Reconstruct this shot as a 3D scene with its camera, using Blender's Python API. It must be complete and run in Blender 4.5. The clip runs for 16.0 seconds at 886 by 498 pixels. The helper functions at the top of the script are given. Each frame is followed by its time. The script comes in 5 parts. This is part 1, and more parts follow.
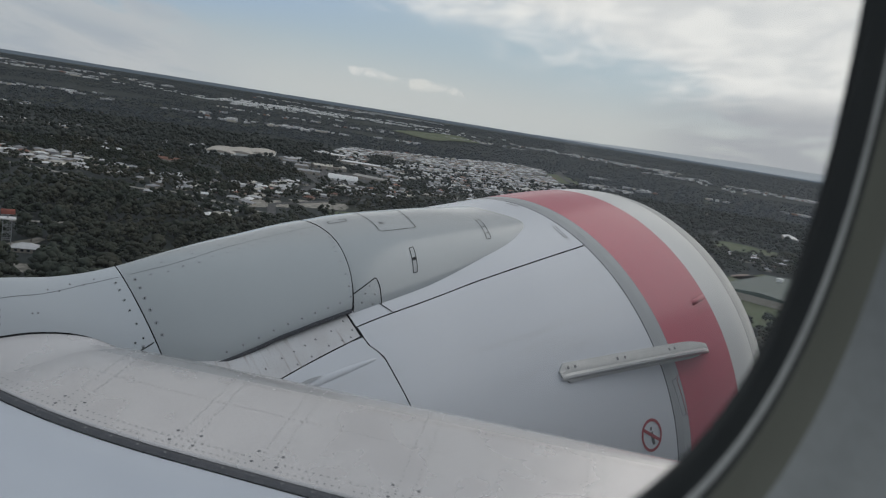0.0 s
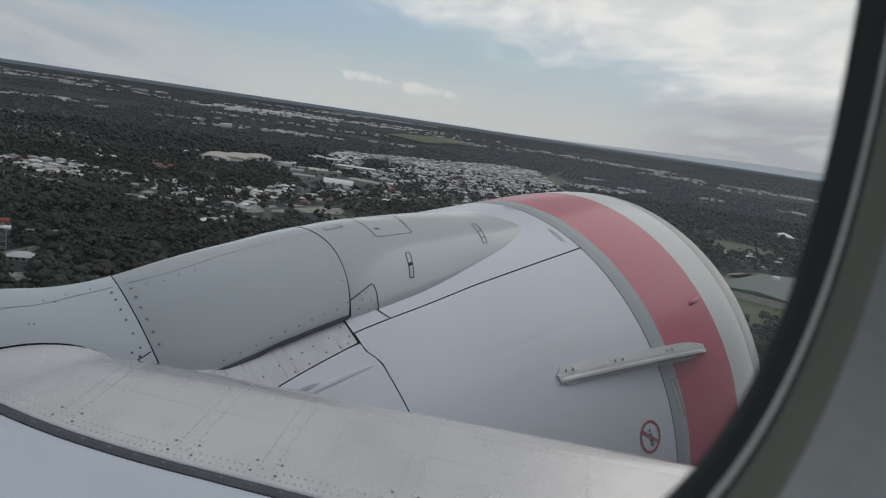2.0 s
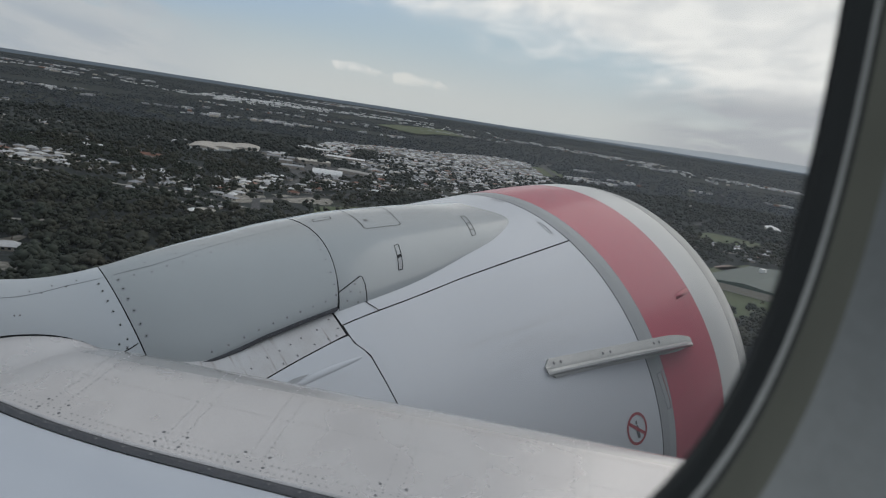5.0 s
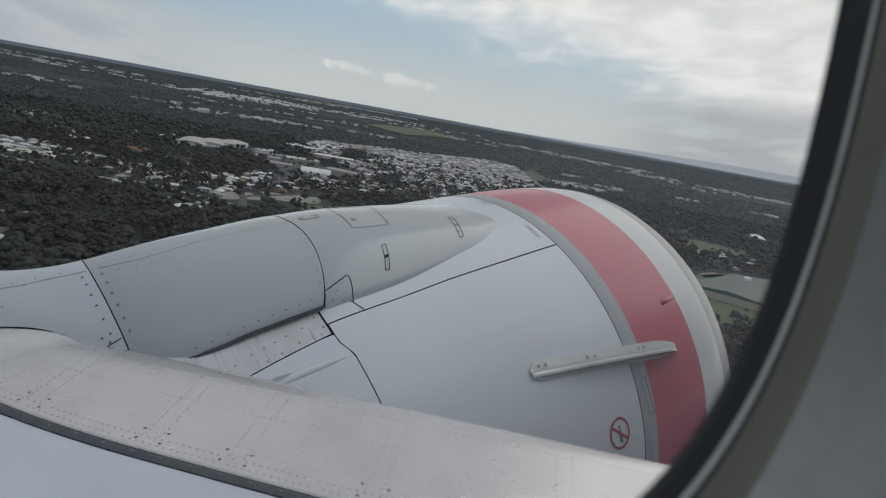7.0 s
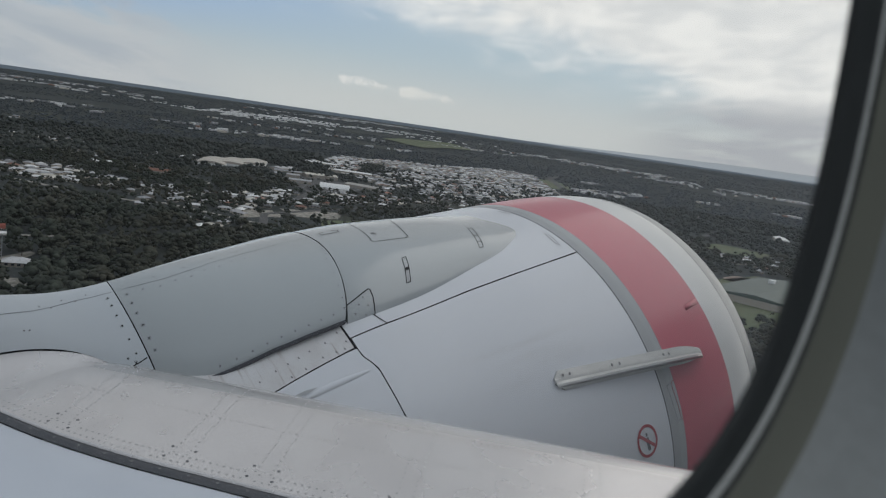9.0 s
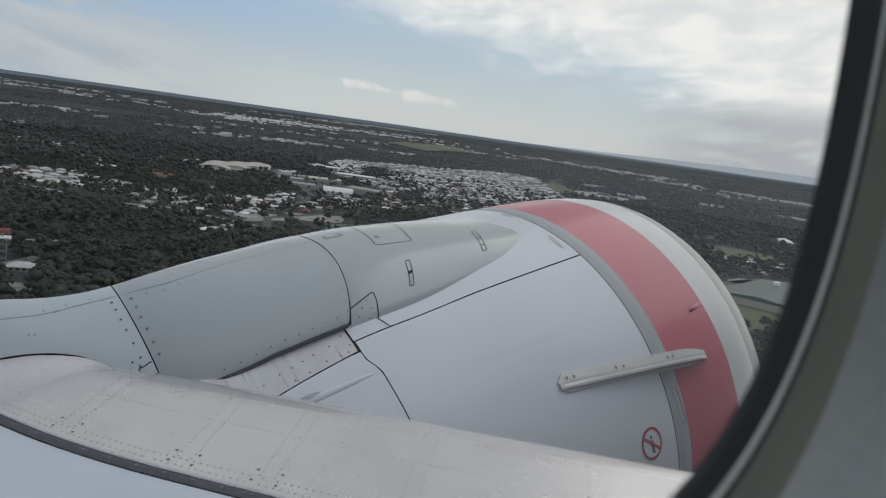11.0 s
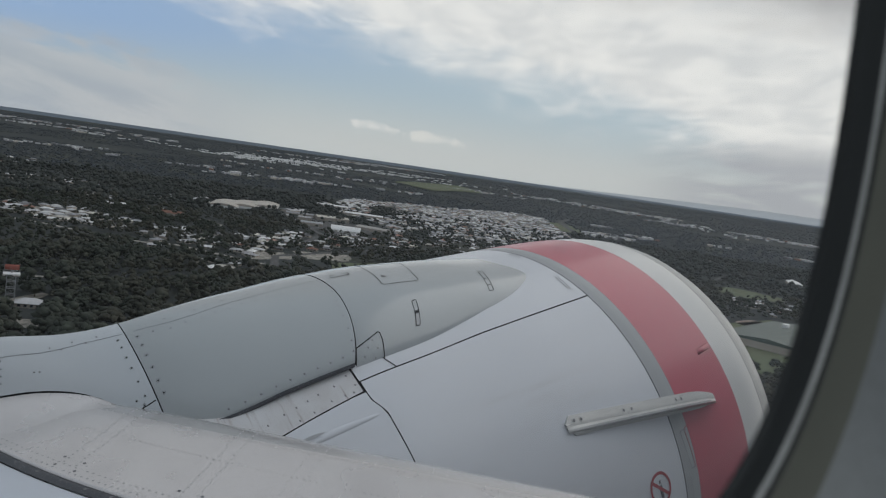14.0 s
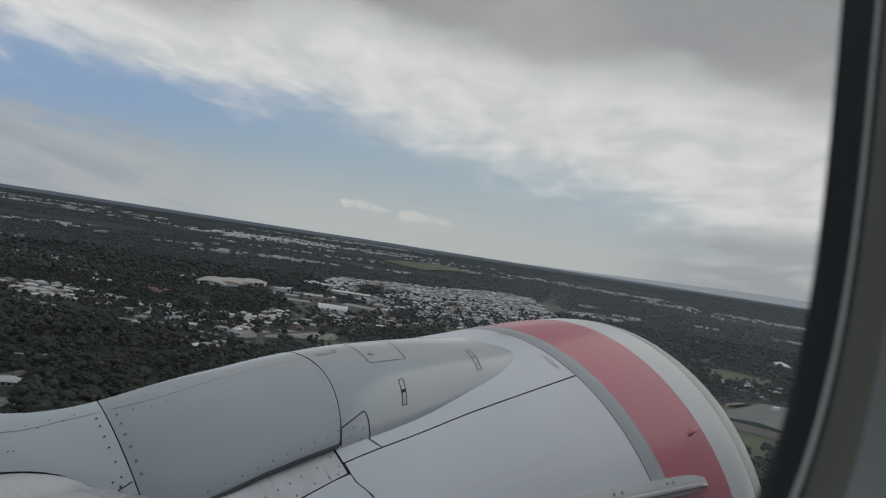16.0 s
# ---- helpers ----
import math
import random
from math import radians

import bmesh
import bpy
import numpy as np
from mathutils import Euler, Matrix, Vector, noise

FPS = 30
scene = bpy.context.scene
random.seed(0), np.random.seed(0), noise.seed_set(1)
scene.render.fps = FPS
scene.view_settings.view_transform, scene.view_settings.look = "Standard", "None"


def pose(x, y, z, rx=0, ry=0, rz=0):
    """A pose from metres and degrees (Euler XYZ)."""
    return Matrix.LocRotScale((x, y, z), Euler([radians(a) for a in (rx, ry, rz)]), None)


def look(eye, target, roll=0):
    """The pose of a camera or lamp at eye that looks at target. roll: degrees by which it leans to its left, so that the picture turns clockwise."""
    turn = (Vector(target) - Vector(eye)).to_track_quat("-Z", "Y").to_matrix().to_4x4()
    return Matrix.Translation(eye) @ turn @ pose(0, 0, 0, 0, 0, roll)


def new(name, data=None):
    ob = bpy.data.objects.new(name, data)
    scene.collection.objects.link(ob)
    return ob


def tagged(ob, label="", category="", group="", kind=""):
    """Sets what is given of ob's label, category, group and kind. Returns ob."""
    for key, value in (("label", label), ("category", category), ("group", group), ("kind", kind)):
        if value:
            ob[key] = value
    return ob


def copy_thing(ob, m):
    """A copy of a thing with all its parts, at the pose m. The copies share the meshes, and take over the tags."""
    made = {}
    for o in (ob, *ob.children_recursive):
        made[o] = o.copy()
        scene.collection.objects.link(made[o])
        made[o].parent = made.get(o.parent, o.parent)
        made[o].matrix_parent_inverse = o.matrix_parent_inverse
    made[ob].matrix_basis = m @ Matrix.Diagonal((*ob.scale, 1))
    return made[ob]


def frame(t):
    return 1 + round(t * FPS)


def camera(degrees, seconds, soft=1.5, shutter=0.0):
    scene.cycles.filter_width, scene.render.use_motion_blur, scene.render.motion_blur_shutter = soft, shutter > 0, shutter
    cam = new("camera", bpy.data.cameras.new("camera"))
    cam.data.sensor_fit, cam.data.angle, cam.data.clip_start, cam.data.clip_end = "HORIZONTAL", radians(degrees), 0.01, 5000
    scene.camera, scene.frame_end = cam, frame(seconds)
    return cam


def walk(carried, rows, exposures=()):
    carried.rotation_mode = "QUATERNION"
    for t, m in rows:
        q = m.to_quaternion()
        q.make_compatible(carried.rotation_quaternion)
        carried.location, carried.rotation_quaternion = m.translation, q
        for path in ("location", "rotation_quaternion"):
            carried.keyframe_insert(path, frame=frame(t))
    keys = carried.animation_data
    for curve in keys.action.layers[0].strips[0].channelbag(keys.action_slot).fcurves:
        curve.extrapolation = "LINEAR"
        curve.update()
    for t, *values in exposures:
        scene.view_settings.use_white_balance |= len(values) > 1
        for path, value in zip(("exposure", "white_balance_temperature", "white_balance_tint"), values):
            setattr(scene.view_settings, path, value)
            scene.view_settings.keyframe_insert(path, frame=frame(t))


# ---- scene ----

ALT = 125.0          # height of the aircraft over the ground
NOSE_UP = 8.423      # climb attitude in degrees

# ---- camera ----
cam = camera(60.2, 16.0, soft=1.1)
cam.data.dof.use_dof = True
cam.data.dof.focus_distance = 5.0
cam.data.dof.aperture_fstop = 10.0
PATH = [
    (0, 0.0000, -0.0018, -0.0061, -41.303, -9.645, -8.653),
    (0.5, 0.0000, -0.0012, -0.0041, -40.625, -9.255, -7.836),
    (1, 0.0000, -0.0006, -0.0020, -40.803, -9.035, -7.518),
    (1.5, 0.0000, -0.0000, 0.0000, -41.404, -9.207, -7.754),
    (2, 0.0000, -0.0003, 0.0013, -41.711, -9.380, -7.929),
    (2.5, 0.0000, -0.0006, 0.0026, -41.737, -9.145, -7.817),
    (3, 0.0000, -0.0009, 0.0038, -41.785, -9.053, -7.760),
    (3.5, 0.0000, -0.0012, 0.0051, -41.911, -9.394, -7.686),
    (4, 0.0000, -0.0015, 0.0064, -41.863, -9.680, -7.431),
    (6.5, 0.0000, 0.0004, 0.0042, -43.479, -10.040, -9.949),
    (7, 0.0000, 0.0008, 0.0038, -43.233, -9.705, -9.720),
    (7.5, 0.0000, 0.0004, 0.0035, -42.764, -9.250, -8.814),
    (8, 0.0000, 0.0000, 0.0033, -42.238, -8.925, -7.975),
    (10.5, 0.0000, -0.0019, 0.0018, -41.792, -9.078, -7.758),
    (11, 0.0000, -0.0021, 0.0027, -41.757, -8.811, -7.556),
    (11.5, 0.0000, -0.0023, 0.0036, -41.752, -8.373, -7.502),
    (12, 0.0000, -0.0025, 0.0044, -41.689, -7.746, -7.540),
    (12.5, 0.0000, -0.0027, 0.0053, -41.228, -6.636, -7.315),
    (13, 0.0000, -0.0029, 0.0061, -40.732, -5.606, -7.145),
    (13.5, 0.0000, -0.0031, 0.0070, -40.665, -5.485, -7.554),
    (14, 0.0000, -0.0030, 0.0046, -41.185, -5.933, -7.869),
    (14.5, 0.0000, -0.0028, 0.0022, -42.007, -6.066, -8.181),
    (15, 0.0000, -0.0027, -0.0002, -42.207, -4.654, -8.078),
    (15.5, 0.0000, -0.0025, -0.0004, -42.195, -1.898, -8.304),
    (16, 0.0000, -0.0024, -0.0005, -42.085, 0.126, -8.376),
]
BANK = Matrix.Translation((0, 0, ALT)) @ Matrix.Rotation(radians(-0.35), 4, Vector((0.66, 0.75, 0))) @ Matrix.Translation((0, 0, -ALT))
walk(cam, [(t, BANK @ pose(x, y, ALT + z, 90 + p, r, w)) for t, x, y, z, w, p, r in PATH],
     exposures=[(0.0, 0.12), (4.0, 0.16), (6.5, 0.20), (8.0, 0.12), (10.5, 0.28), (11.5, 0.28), (12.5, 0.10), (13.0, 0.0), (14.0, 0.11), (14.5, 0.19), (15.0, 0.14), (15.5, 0.10), (16.0, -0.10)])

AIR = BANK @ Matrix.Translation((0, 0, ALT)) @ Matrix.Rotation(-radians(NOSE_UP), 4, "Y")


# ---- node helpers ----
class Nodes:
    def __init__(self, tree):
        self.t = tree

    def add(self, kind):
        return self.t.nodes.new(kind)

    def put(self, sock, v):
        if isinstance(v, bpy.types.NodeSocket):
            self.t.links.new(v, sock)
        elif isinstance(v, (tuple, list)) and len(v) == 3 and sock.type == "RGBA":
            sock.default_value = (*v, 1)
        else:
            sock.default_value = v

    def math(self, op, a, b=0.0, c=0.0, clamp=False):
        n = self.add("ShaderNodeMath")
        n.operation, n.use_clamp = op, clamp
        for s, v in zip(n.inputs, (a, b, c)):
            self.put(s, v)
        return n.outputs[0]

    def dot(self, a, b):
        n = self.add("ShaderNodeVectorMath")
        n.operation = "DOT_PRODUCT"
        self.put(n.inputs[0], a), self.put(n.inputs[1], b)
        return n.outputs["Value"]

    def step(self, v, lo, hi, a=0.0, b=1.0):
        n = self.add("ShaderNodeMapRange")
        n.interpolation_type = "SMOOTHSTEP"
        for s, x in zip(n.inputs, (v, lo, hi, a, b)):
            self.put(s, x)
        return n.outputs[0]

    def noise(self, vec, scale, detail=4.0, rough=0.55, distort=0.0):
        n = self.add("ShaderNodeTexNoise")
        if vec is not None:
            self.put(n.inputs["Vector"], vec)
        for k, v in (("Scale", scale), ("Detail", detail), ("Roughness", rough), ("Distortion", distort)):
            self.put(n.inputs[k], v)
        return n.outputs["Fac"]

    def mix(self, f, a, b, blend="MIX"):
        n = self.add("ShaderNodeMix")
        n.data_type, n.blend_type = "RGBA", blend
        self.put(n.inputs[0], f), self.put(n.inputs[6], a), self.put(n.inputs[7], b)
        return n.outputs[2]


# ---- world: broken cloud over a pale sky ----
SUN_AZ, SUN_EL = 102.0, 36.0     # degrees from abeam towards the nose, and over the horizon
world = bpy.data.worlds.new("sky")
scene.world = world
world.use_nodes = True
wt = world.node_tree
wt.nodes.clear()
N = Nodes(wt)
direction = N.add("ShaderNodeTexCoord").outputs["Generated"]
sky = N.add("ShaderNodeTexSky")
sky.sky_type, sky.sun_disc = "NISHITA", False
sky.sun_elevation, sky.sun_rotation = radians(SUN_EL), radians(SUN_AZ)
sky.air_density, sky.dust_density, sky.ozone_density = 1.0, 1.6, 1.2
ahead = N.math("MAXIMUM", N.dot(direction, (0.66, 0.75, 0)), 0.06)
u = N.math("DIVIDE", N.dot(direction, (0.75, -0.66, 0)), ahead)
v = N.math("DIVIDE", N.dot(direction, (0, 0, 1)), ahead)
sep = N.add("ShaderNodeSeparateXYZ")
N.put(sep.inputs[0], direction)
com = N.add("ShaderNodeCombineXYZ")
N.put(com.inputs[0], N.math("DIVIDE", u, N.math("ADD", N.math("ABSOLUTE", v), 0.16)))
N.put(com.inputs[1], N.math("MULTIPLY", N.math("LOGARITHM", N.math("ADD", N.math("ABSOLUTE", v), 0.05), 2.718), 1.5))
cloudplane = com.outputs[0]
n_big = N.noise(cloudplane, 1.3, 5.0, 0.55, 0.3)
n_fine = N.noise(cloudplane, 4.5, 8.0, 0.6, 0.5)
wob = N.math("ADD", N.math("MULTIPLY", N.math("SUBTRACT", n_big, 0.5), 0.16),
             N.math("MULTIPLY", N.math("SUBTRACT", n_fine, 0.5), 0.07))
# clear part
clear = N.mix(1.0, sky.outputs[0], (0.098, 0.098, 0.098), "MULTIPLY")
hazy = N.mix(N.step(v, 0.0, 0.13, 0.95, 0.75), clear, N.mix(N.step(v, 0.01, 0.10), (0.50, 0.525, 0.525), (0.37, 0.455, 0.52)))
hazy = N.mix(N.step(u, -0.10, -0.60, 0.0, 0.5), hazy, (0.33, 0.385, 0.44))
blue = N.mix(N.math("MULTIPLY", N.step(v, 0.06, 0.14), N.step(u, 0.1, -0.5, 0.0, 0.75)), hazy, (0.25, 0.38, 0.60))
# bright bank
low = N.math("ADD", N.math("MULTIPLY", N.math("MAXIMUM", u, 0.0), -0.22), N.math("MULTIPLY", N.math("MINIMUM", u, 0.0), -0.085))
edge = N.math("SUBTRACT", N.math("SUBTRACT", N.math("ADD", v, wob), low), 0.138)
bank = N.step(edge, -0.03, 0.05)
white = N.mix(N.step(n_fine, 0.33, 0.66), (0.64, 0.645, 0.64), (0.80, 0.79, 0.76))
c1 = N.mix(N.math("MULTIPLY", bank, 0.93), blue, white)
# grey underside of the higher deck
deck = N.step(N.math("ADD", v, wob), 0.235, 0.31)
grey = N.mix(N.step(n_big, 0.35, 0.7), (0.30, 0.305, 0.315), (0.42, 0.42, 0.425))
c2 = N.mix(N.math("MULTIPLY", deck, 0.95), c1, grey)
bright_top = N.step(v, 0.6, 1.4)
c2 = N.mix(bright_top, c2, (0.41, 0.45, 0.50))
# low bank to the rear, and grey veils low ahead
rear = N.math("MULTIPLY", N.step(N.math("ADD", N.math("ADD", v, N.math("MULTIPLY", u, 0.11)), wob), 0.052, 0.030), N.step(u, -0.22, -0.42))
c3 = N.mix(N.math("MULTIPLY", rear, 0.75), c2, N.mix(N.step(n_big, 0.35, 0.65), (0.35, 0.385, 0.43), (0.46, 0.475, 0.49)))
veil = N.math("MULTIPLY", N.step(n_big, 0.28, 0.52), N.math("MULTIPLY", N.step(u, 0.20, 0.38), N.step(N.math("ADD", v, N.math("MULTIPLY", u, -0.10)), 0.065, 0.02)))
c4 = N.mix(N.math("MULTIPLY", veil, 0.85), c3, (0.345, 0.36, 0.385))


n_puff = N.noise(direction, 55.0, 7.0, 0.65, 0.4)


# two small cumulus puffs over the horizon
def puff(cu, cv, ru, rv, colour, below):
    du = N.math("DIVIDE", N.math("SUBTRACT", u, cu), ru)
    dv = N.math("DIVIDE", N.math("SUBTRACT", v, cv), rv)
    d2 = N.math("ADD", N.math("MULTIPLY", du, du), N.math("MULTIPLY", dv, dv))
    f = N.step(N.math("ADD", d2, N.math("MULTIPLY", N.math("SUBTRACT", n_puff, 0.5), 5.0)), 1.1, -0.4)
    return N.mix(N.math("MULTIPLY", f, 0.8), below, colour)


c4 = puff(-0.108, 0.043, 0.030, 0.0080, (0.66, 0.66, 0.64), c4)
c4 = puff(-0.030, 0.037, 0.055, 0.0080, (0.64, 0.64, 0.61), c4)
below = N.mix(N.step(sep.outputs[2], -0.02, 0.0), (0.08, 0.085, 0.08), c4)
bg = N.add("ShaderNodeBackground")
N.put(bg.inputs[0], below)
bg.inputs[1].default_value = 1.0
N.put(N.add("ShaderNodeOutputWorld").inputs[0], bg.outputs[0])

sun_data = bpy.data.lights.new("sun", "SUN")
sun_data.energy, sun_data.angle, sun_data.color = 0.75, radians(75), (1.0, 0.945, 0.875)
sun = new("sun", sun_data)
sun_dir = Vector((math.sin(radians(SUN_AZ)) * math.cos(radians(SUN_EL)), math.cos(radians(SUN_AZ)) * math.cos(radians(SUN_EL)), math.sin(radians(SUN_EL))))
sun.matrix_world = look(sun_dir * 300 + Vector((0, 0, ALT)), (0, 0, ALT))


# ---- materials ----
def material(name, colour, rough=0.5, metal=0.0, coat=0.0, second=None, scale=4.0, amount=0.5, grain=None, bump=0.0, bump_scale=60.0, rough_var=0.08, per_object=0.0, spec=0.5):
    m = bpy.data.materials.new(name)
    m.use_nodes = True
    n = Nodes(m.node_tree)
    bs = m.node_tree.nodes["Principled BSDF"]
    co = n.add("ShaderNodeTexCoord").outputs["Object"]
    big = n.noise(co, scale, 5.0, 0.6, 0.2)
    col = n.mix(n.math("MULTIPLY", n.step(big, 0.35, 0.7), amount), colour, second or tuple(c * 0.8 for c in colour))
    if grain:
        fine = n.noise(co, grain, 3.0, 0.6)
        col = n.mix(n.step(fine, 0.3, 0.7, 0.0, 0.35), col, tuple(c * 0.7 for c in colour))
    if per_object:
        rnd = n.add("ShaderNodeObjectInfo").outputs["Random"]
        hsv = n.add("ShaderNodeHueSaturation")
        n.put(hsv.inputs["Value"], n.step(rnd, 0, 1, 1 - per_object, 1 + per_object)), n.put(hsv.inputs["Color"], col)
        col = hsv.outputs[0]
    n.put(bs.inputs["Base Color"], col)
    n.put(bs.inputs["Roughness"], n.math("ADD", rough, n.math("MULTIPLY", n.math("SUBTRACT", big, 0.5), rough_var * 2)))
    bs.inputs["Metallic"].default_value = metal
    bs.inputs["Coat Weight"].default_value = coat
    bs.inputs["Coat Roughness"].default_value = 0.12
    bs.inputs["Specular IOR Level"].default_value = spec
    if bump:
        b = n.add("ShaderNodeBump")
        b.inputs["Strength"].default_value = bump
        b.inputs["Distance"].default_value = 0.01
        n.put(b.inputs["Height"], n.noise(co, bump_scale, 4.0, 0.6))
        n.put(bs.inputs["Normal"], b.outputs[0])
    return m


M_WHITE = material("white_paint", (0.67, 0.69, 0.725), 0.36, coat=0.12, second=(0.635, 0.655, 0.69), scale=1.6, amount=0.5)
M_FAIR = material("fairing_paint", (0.40, 0.43, 0.438), 0.25, coat=0.65, second=(0.365, 0.395, 0.40), scale=1.6, amount=0.5)
w_ = Nodes(M_WHITE.node_tree)
w_bs = M_WHITE.node_tree.nodes["Principled BSDF"]
w_map = w_.add("ShaderNodeMapping")
w_map.inputs["Scale"].default_value = (1.2, 14.0, 14.0)
w_.put(w_map.inputs["Vector"], w_.add("ShaderNodeTexCoord").outputs["Object"])
w_run = w_.noise(w_map.outputs[0], 1.0, 5.0, 0.65)
w_.put(w_bs.inputs["Base Color"], w_.mix(w_.step(w_run, 0.48, 0.75, 0.0, 0.22), w_bs.inputs["Base Color"].links[0].from_socket, (0.44, 0.43, 0.42)))
# Paler copy of fairing_paint, for the aft section only.
M_AFT = material("pale_fairing_paint", (0.55, 0.585, 0.61), 0.25, coat=0.7, second=(0.51, 0.545, 0.57), scale=1.6, amount=0.5)
M_FRONT = material("front_white_paint", (0.68, 0.675, 0.655), 0.36, coat=0.12, second=(0.63, 0.625, 0.60), scale=2.0, amount=0.6)
M_RED = material("red_paint", (0.53, 0.088, 0.128), 0.36, coat=0.30, second=(0.48, 0.082, 0.115), scale=3.0, amount=0.5)
M_GREY = material("grey_trim_paint", (0.40, 0.41, 0.42), 0.42, second=(0.35, 0.36, 0.375), scale=6.0)
M_RINGD = material("joint_ring_paint", (0.37, 0.38, 0.39), 0.5, second=(0.32, 0.33, 0.34), scale=8.0)
M_METAL = material("bare_aluminium", (0.72, 0.692, 0.68), 0.27, metal=0.5, second=(0.645, 0.62, 0.61), scale=3.4, amount=1.0, rough_var=0.06, bump=0.10, bump_scale=3.5)
M_POLISH = material("polished_nose_skin", (0.72, 0.705, 0.695), 0.25, metal=0.65, second=(0.67, 0.655, 0.645), scale=5, amount=0.7, rough_var=0.02)
M_RIVET_W = material("flush_rivet_heads", (0.36, 0.355, 0.35), 0.45, metal=0.5, second=(0.50, 0.49, 0.48), scale=30, amount=1.0)
M_LIP = material("worn_metal_lip", (0.34, 0.35, 0.345), 0.38, metal=0.4, second=(0.29, 0.295, 0.29), scale=4)
M_STRAKE = material("strake_metal", (0.56, 0.56, 0.545), 0.38, metal=0.35, second=(0.46, 0.46, 0.45), scale=9, grain=60)
# Near black for marks and joints; also paints shade into the panel gaps.
M_DARK = material("near_black", (0.014, 0.015, 0.017), 0.7, second=(0.025, 0.025, 0.027), scale=12, spec=0.2)
M_SEAL = material("rubber_seal", (0.055, 0.06, 0.07), 0.55, second=(0.10, 0.10, 0.11), scale=18, grain=70)
M_RIVET = material("rivet_heads", (0.15, 0.15, 0.16), 0.5, metal=0.4, second=(0.30, 0.29, 0.29), scale=25)
M_STAIN = material("stained_paint", (0.64, 0.64, 0.645), 0.42, second=(0.55, 0.53, 0.525), scale=11, amount=0.6)
# rusty runs down the strip
s_ = Nodes(M_STAIN.node_tree)
s_bs = M_STAIN.node_tree.nodes["Principled BSDF"]
s_map = s_.add("ShaderNodeMapping")
s_map.inputs["Scale"].default_value = (55.0, 4.0, 4.0)
s_.put(s_map.inputs["Vector"], s_.add("ShaderNodeTexCoord").outputs["Object"])
s_run = s_.noise(s_map.outputs[0], 1.0, 3.0, 0.6)
s_col = s_bs.inputs["Base Color"].links[0].from_socket
s_.put(s_bs.inputs["Base Color"], s_.mix(s_.step(s_run, 0.54, 0.72, 0.0, 0.5), s_col, (0.25, 0.19, 0.16)))
M_SKIN = material("wing_skin_paint", (0.58, 0.62, 0.68), 0.35, coat=0.15, second=(0.53, 0.565, 0.625), scale=3.5, amount=0.7)
M_SIGN = material("sign_red", (0.36, 0.045, 0.06), 0.4, second=(0.30, 0.04, 0.05), scale=30)
M_INK = material("sign_dark", (0.09, 0.09, 0.10), 0.5, second=(0.12, 0.12, 0.13), scale=30)
M_RUBBER = material("black_gasket", (0.015, 0.018, 0.020), 0.6, second=(0.022, 0.024, 0.026), scale=20, spec=0.3)
M_RING = material("grey_window_ring", (0.40, 0.41, 0.41), 0.4, second=(0.26, 0.27, 0.27), scale=20)
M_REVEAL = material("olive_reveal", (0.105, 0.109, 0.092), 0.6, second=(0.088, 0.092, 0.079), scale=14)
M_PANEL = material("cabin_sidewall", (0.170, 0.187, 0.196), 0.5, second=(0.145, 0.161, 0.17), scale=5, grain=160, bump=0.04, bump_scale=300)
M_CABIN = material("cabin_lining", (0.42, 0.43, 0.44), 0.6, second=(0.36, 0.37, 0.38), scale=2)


# ---- mesh helpers ----
BASES = {}


def link(name, me, mat, parent=None, label=""):
    ob = new(name, me)
    if mat and not me.materials:
        me.materials.append(mat)
    if parent is not None:
        ob.parent = parent
        b = BASES.get(parent.name)
        if b is not None:
            ob.location = -b
    if label:
        ob["label"] = label
    return ob


def part(name, bm, mat, parent=None, label="", smooth=True):
    me = bpy.data.meshes.new(name)
    for f in bm.faces:
        f.smooth = smooth
    joints = any(f.material_index for f in bm.faces)
    bm.to_mesh(me)
    bm.free()
    # Walls of the gaps get M_DARK: their shade is painted on.
    if joints:
        me.materials.append(mat), me.materials.append(M_DARK if parent in (engine_set()) else mat)
    return link(name, me, mat, parent, label)


def engine_set():
    return [o for o in scene.objects if o.name in ("jet_engine", "pylon_fairing", "aircraft_wing")]


def raw(name, verts, faces, mat, parent=None, label="", smooth=False):
    me = bpy.data.meshes.new(name)
    me.from_pydata([tuple(map(float, q)) for q in verts], [], faces)
    me.validate()
    me.polygons.foreach_set("use_smooth", [smooth] * len(me.polygons))
    return link(name, me, mat, parent, label)


def thing(name, base, label, category, group="", kind="", space=None):
    e = new(name)
    BASES[e.name] = Vector(base)
    e.matrix_world = (space or Matrix()) @ Matrix.Translation(base)
    e.empty_display_size = 0.1
    return tagged(e, label, category, group, kind)


def table(rows):
    xs, cols = [r[0] for r in rows], list(zip(*rows))[1:]

    def at(x):
        vals = [float(np.interp(x, xs, c)) for c in cols]
        return vals[0] if len(vals) == 1 else vals
    return at


def smooth_table(rows):
    """Smooth curve through the rows (Catmull-Rom on uneven steps)."""
    xs = [r[0] for r in rows]
    ys = np.array([r[1:] for r in rows], float)
    m = np.gradient(ys, xs, axis=0)

    def at(x):
        x = min(max(x, xs[0]), xs[-1])
        i = min(max(int(np.searchsorted(xs, x)) - 1, 0), len(xs) - 2)
        h = xs[i + 1] - xs[i]
        t = (x - xs[i]) / h
        v = ((2 * t**3 - 3 * t**2 + 1) * ys[i] + (t**3 - 2 * t**2 + t) * h * m[i] + (-2 * t**3 + 3 * t**2) * ys[i + 1] + (t**3 - t**2) * h * m[i + 1])
        return float(v[0]) if len(v) == 1 else [float(q) for q in v]
    return at


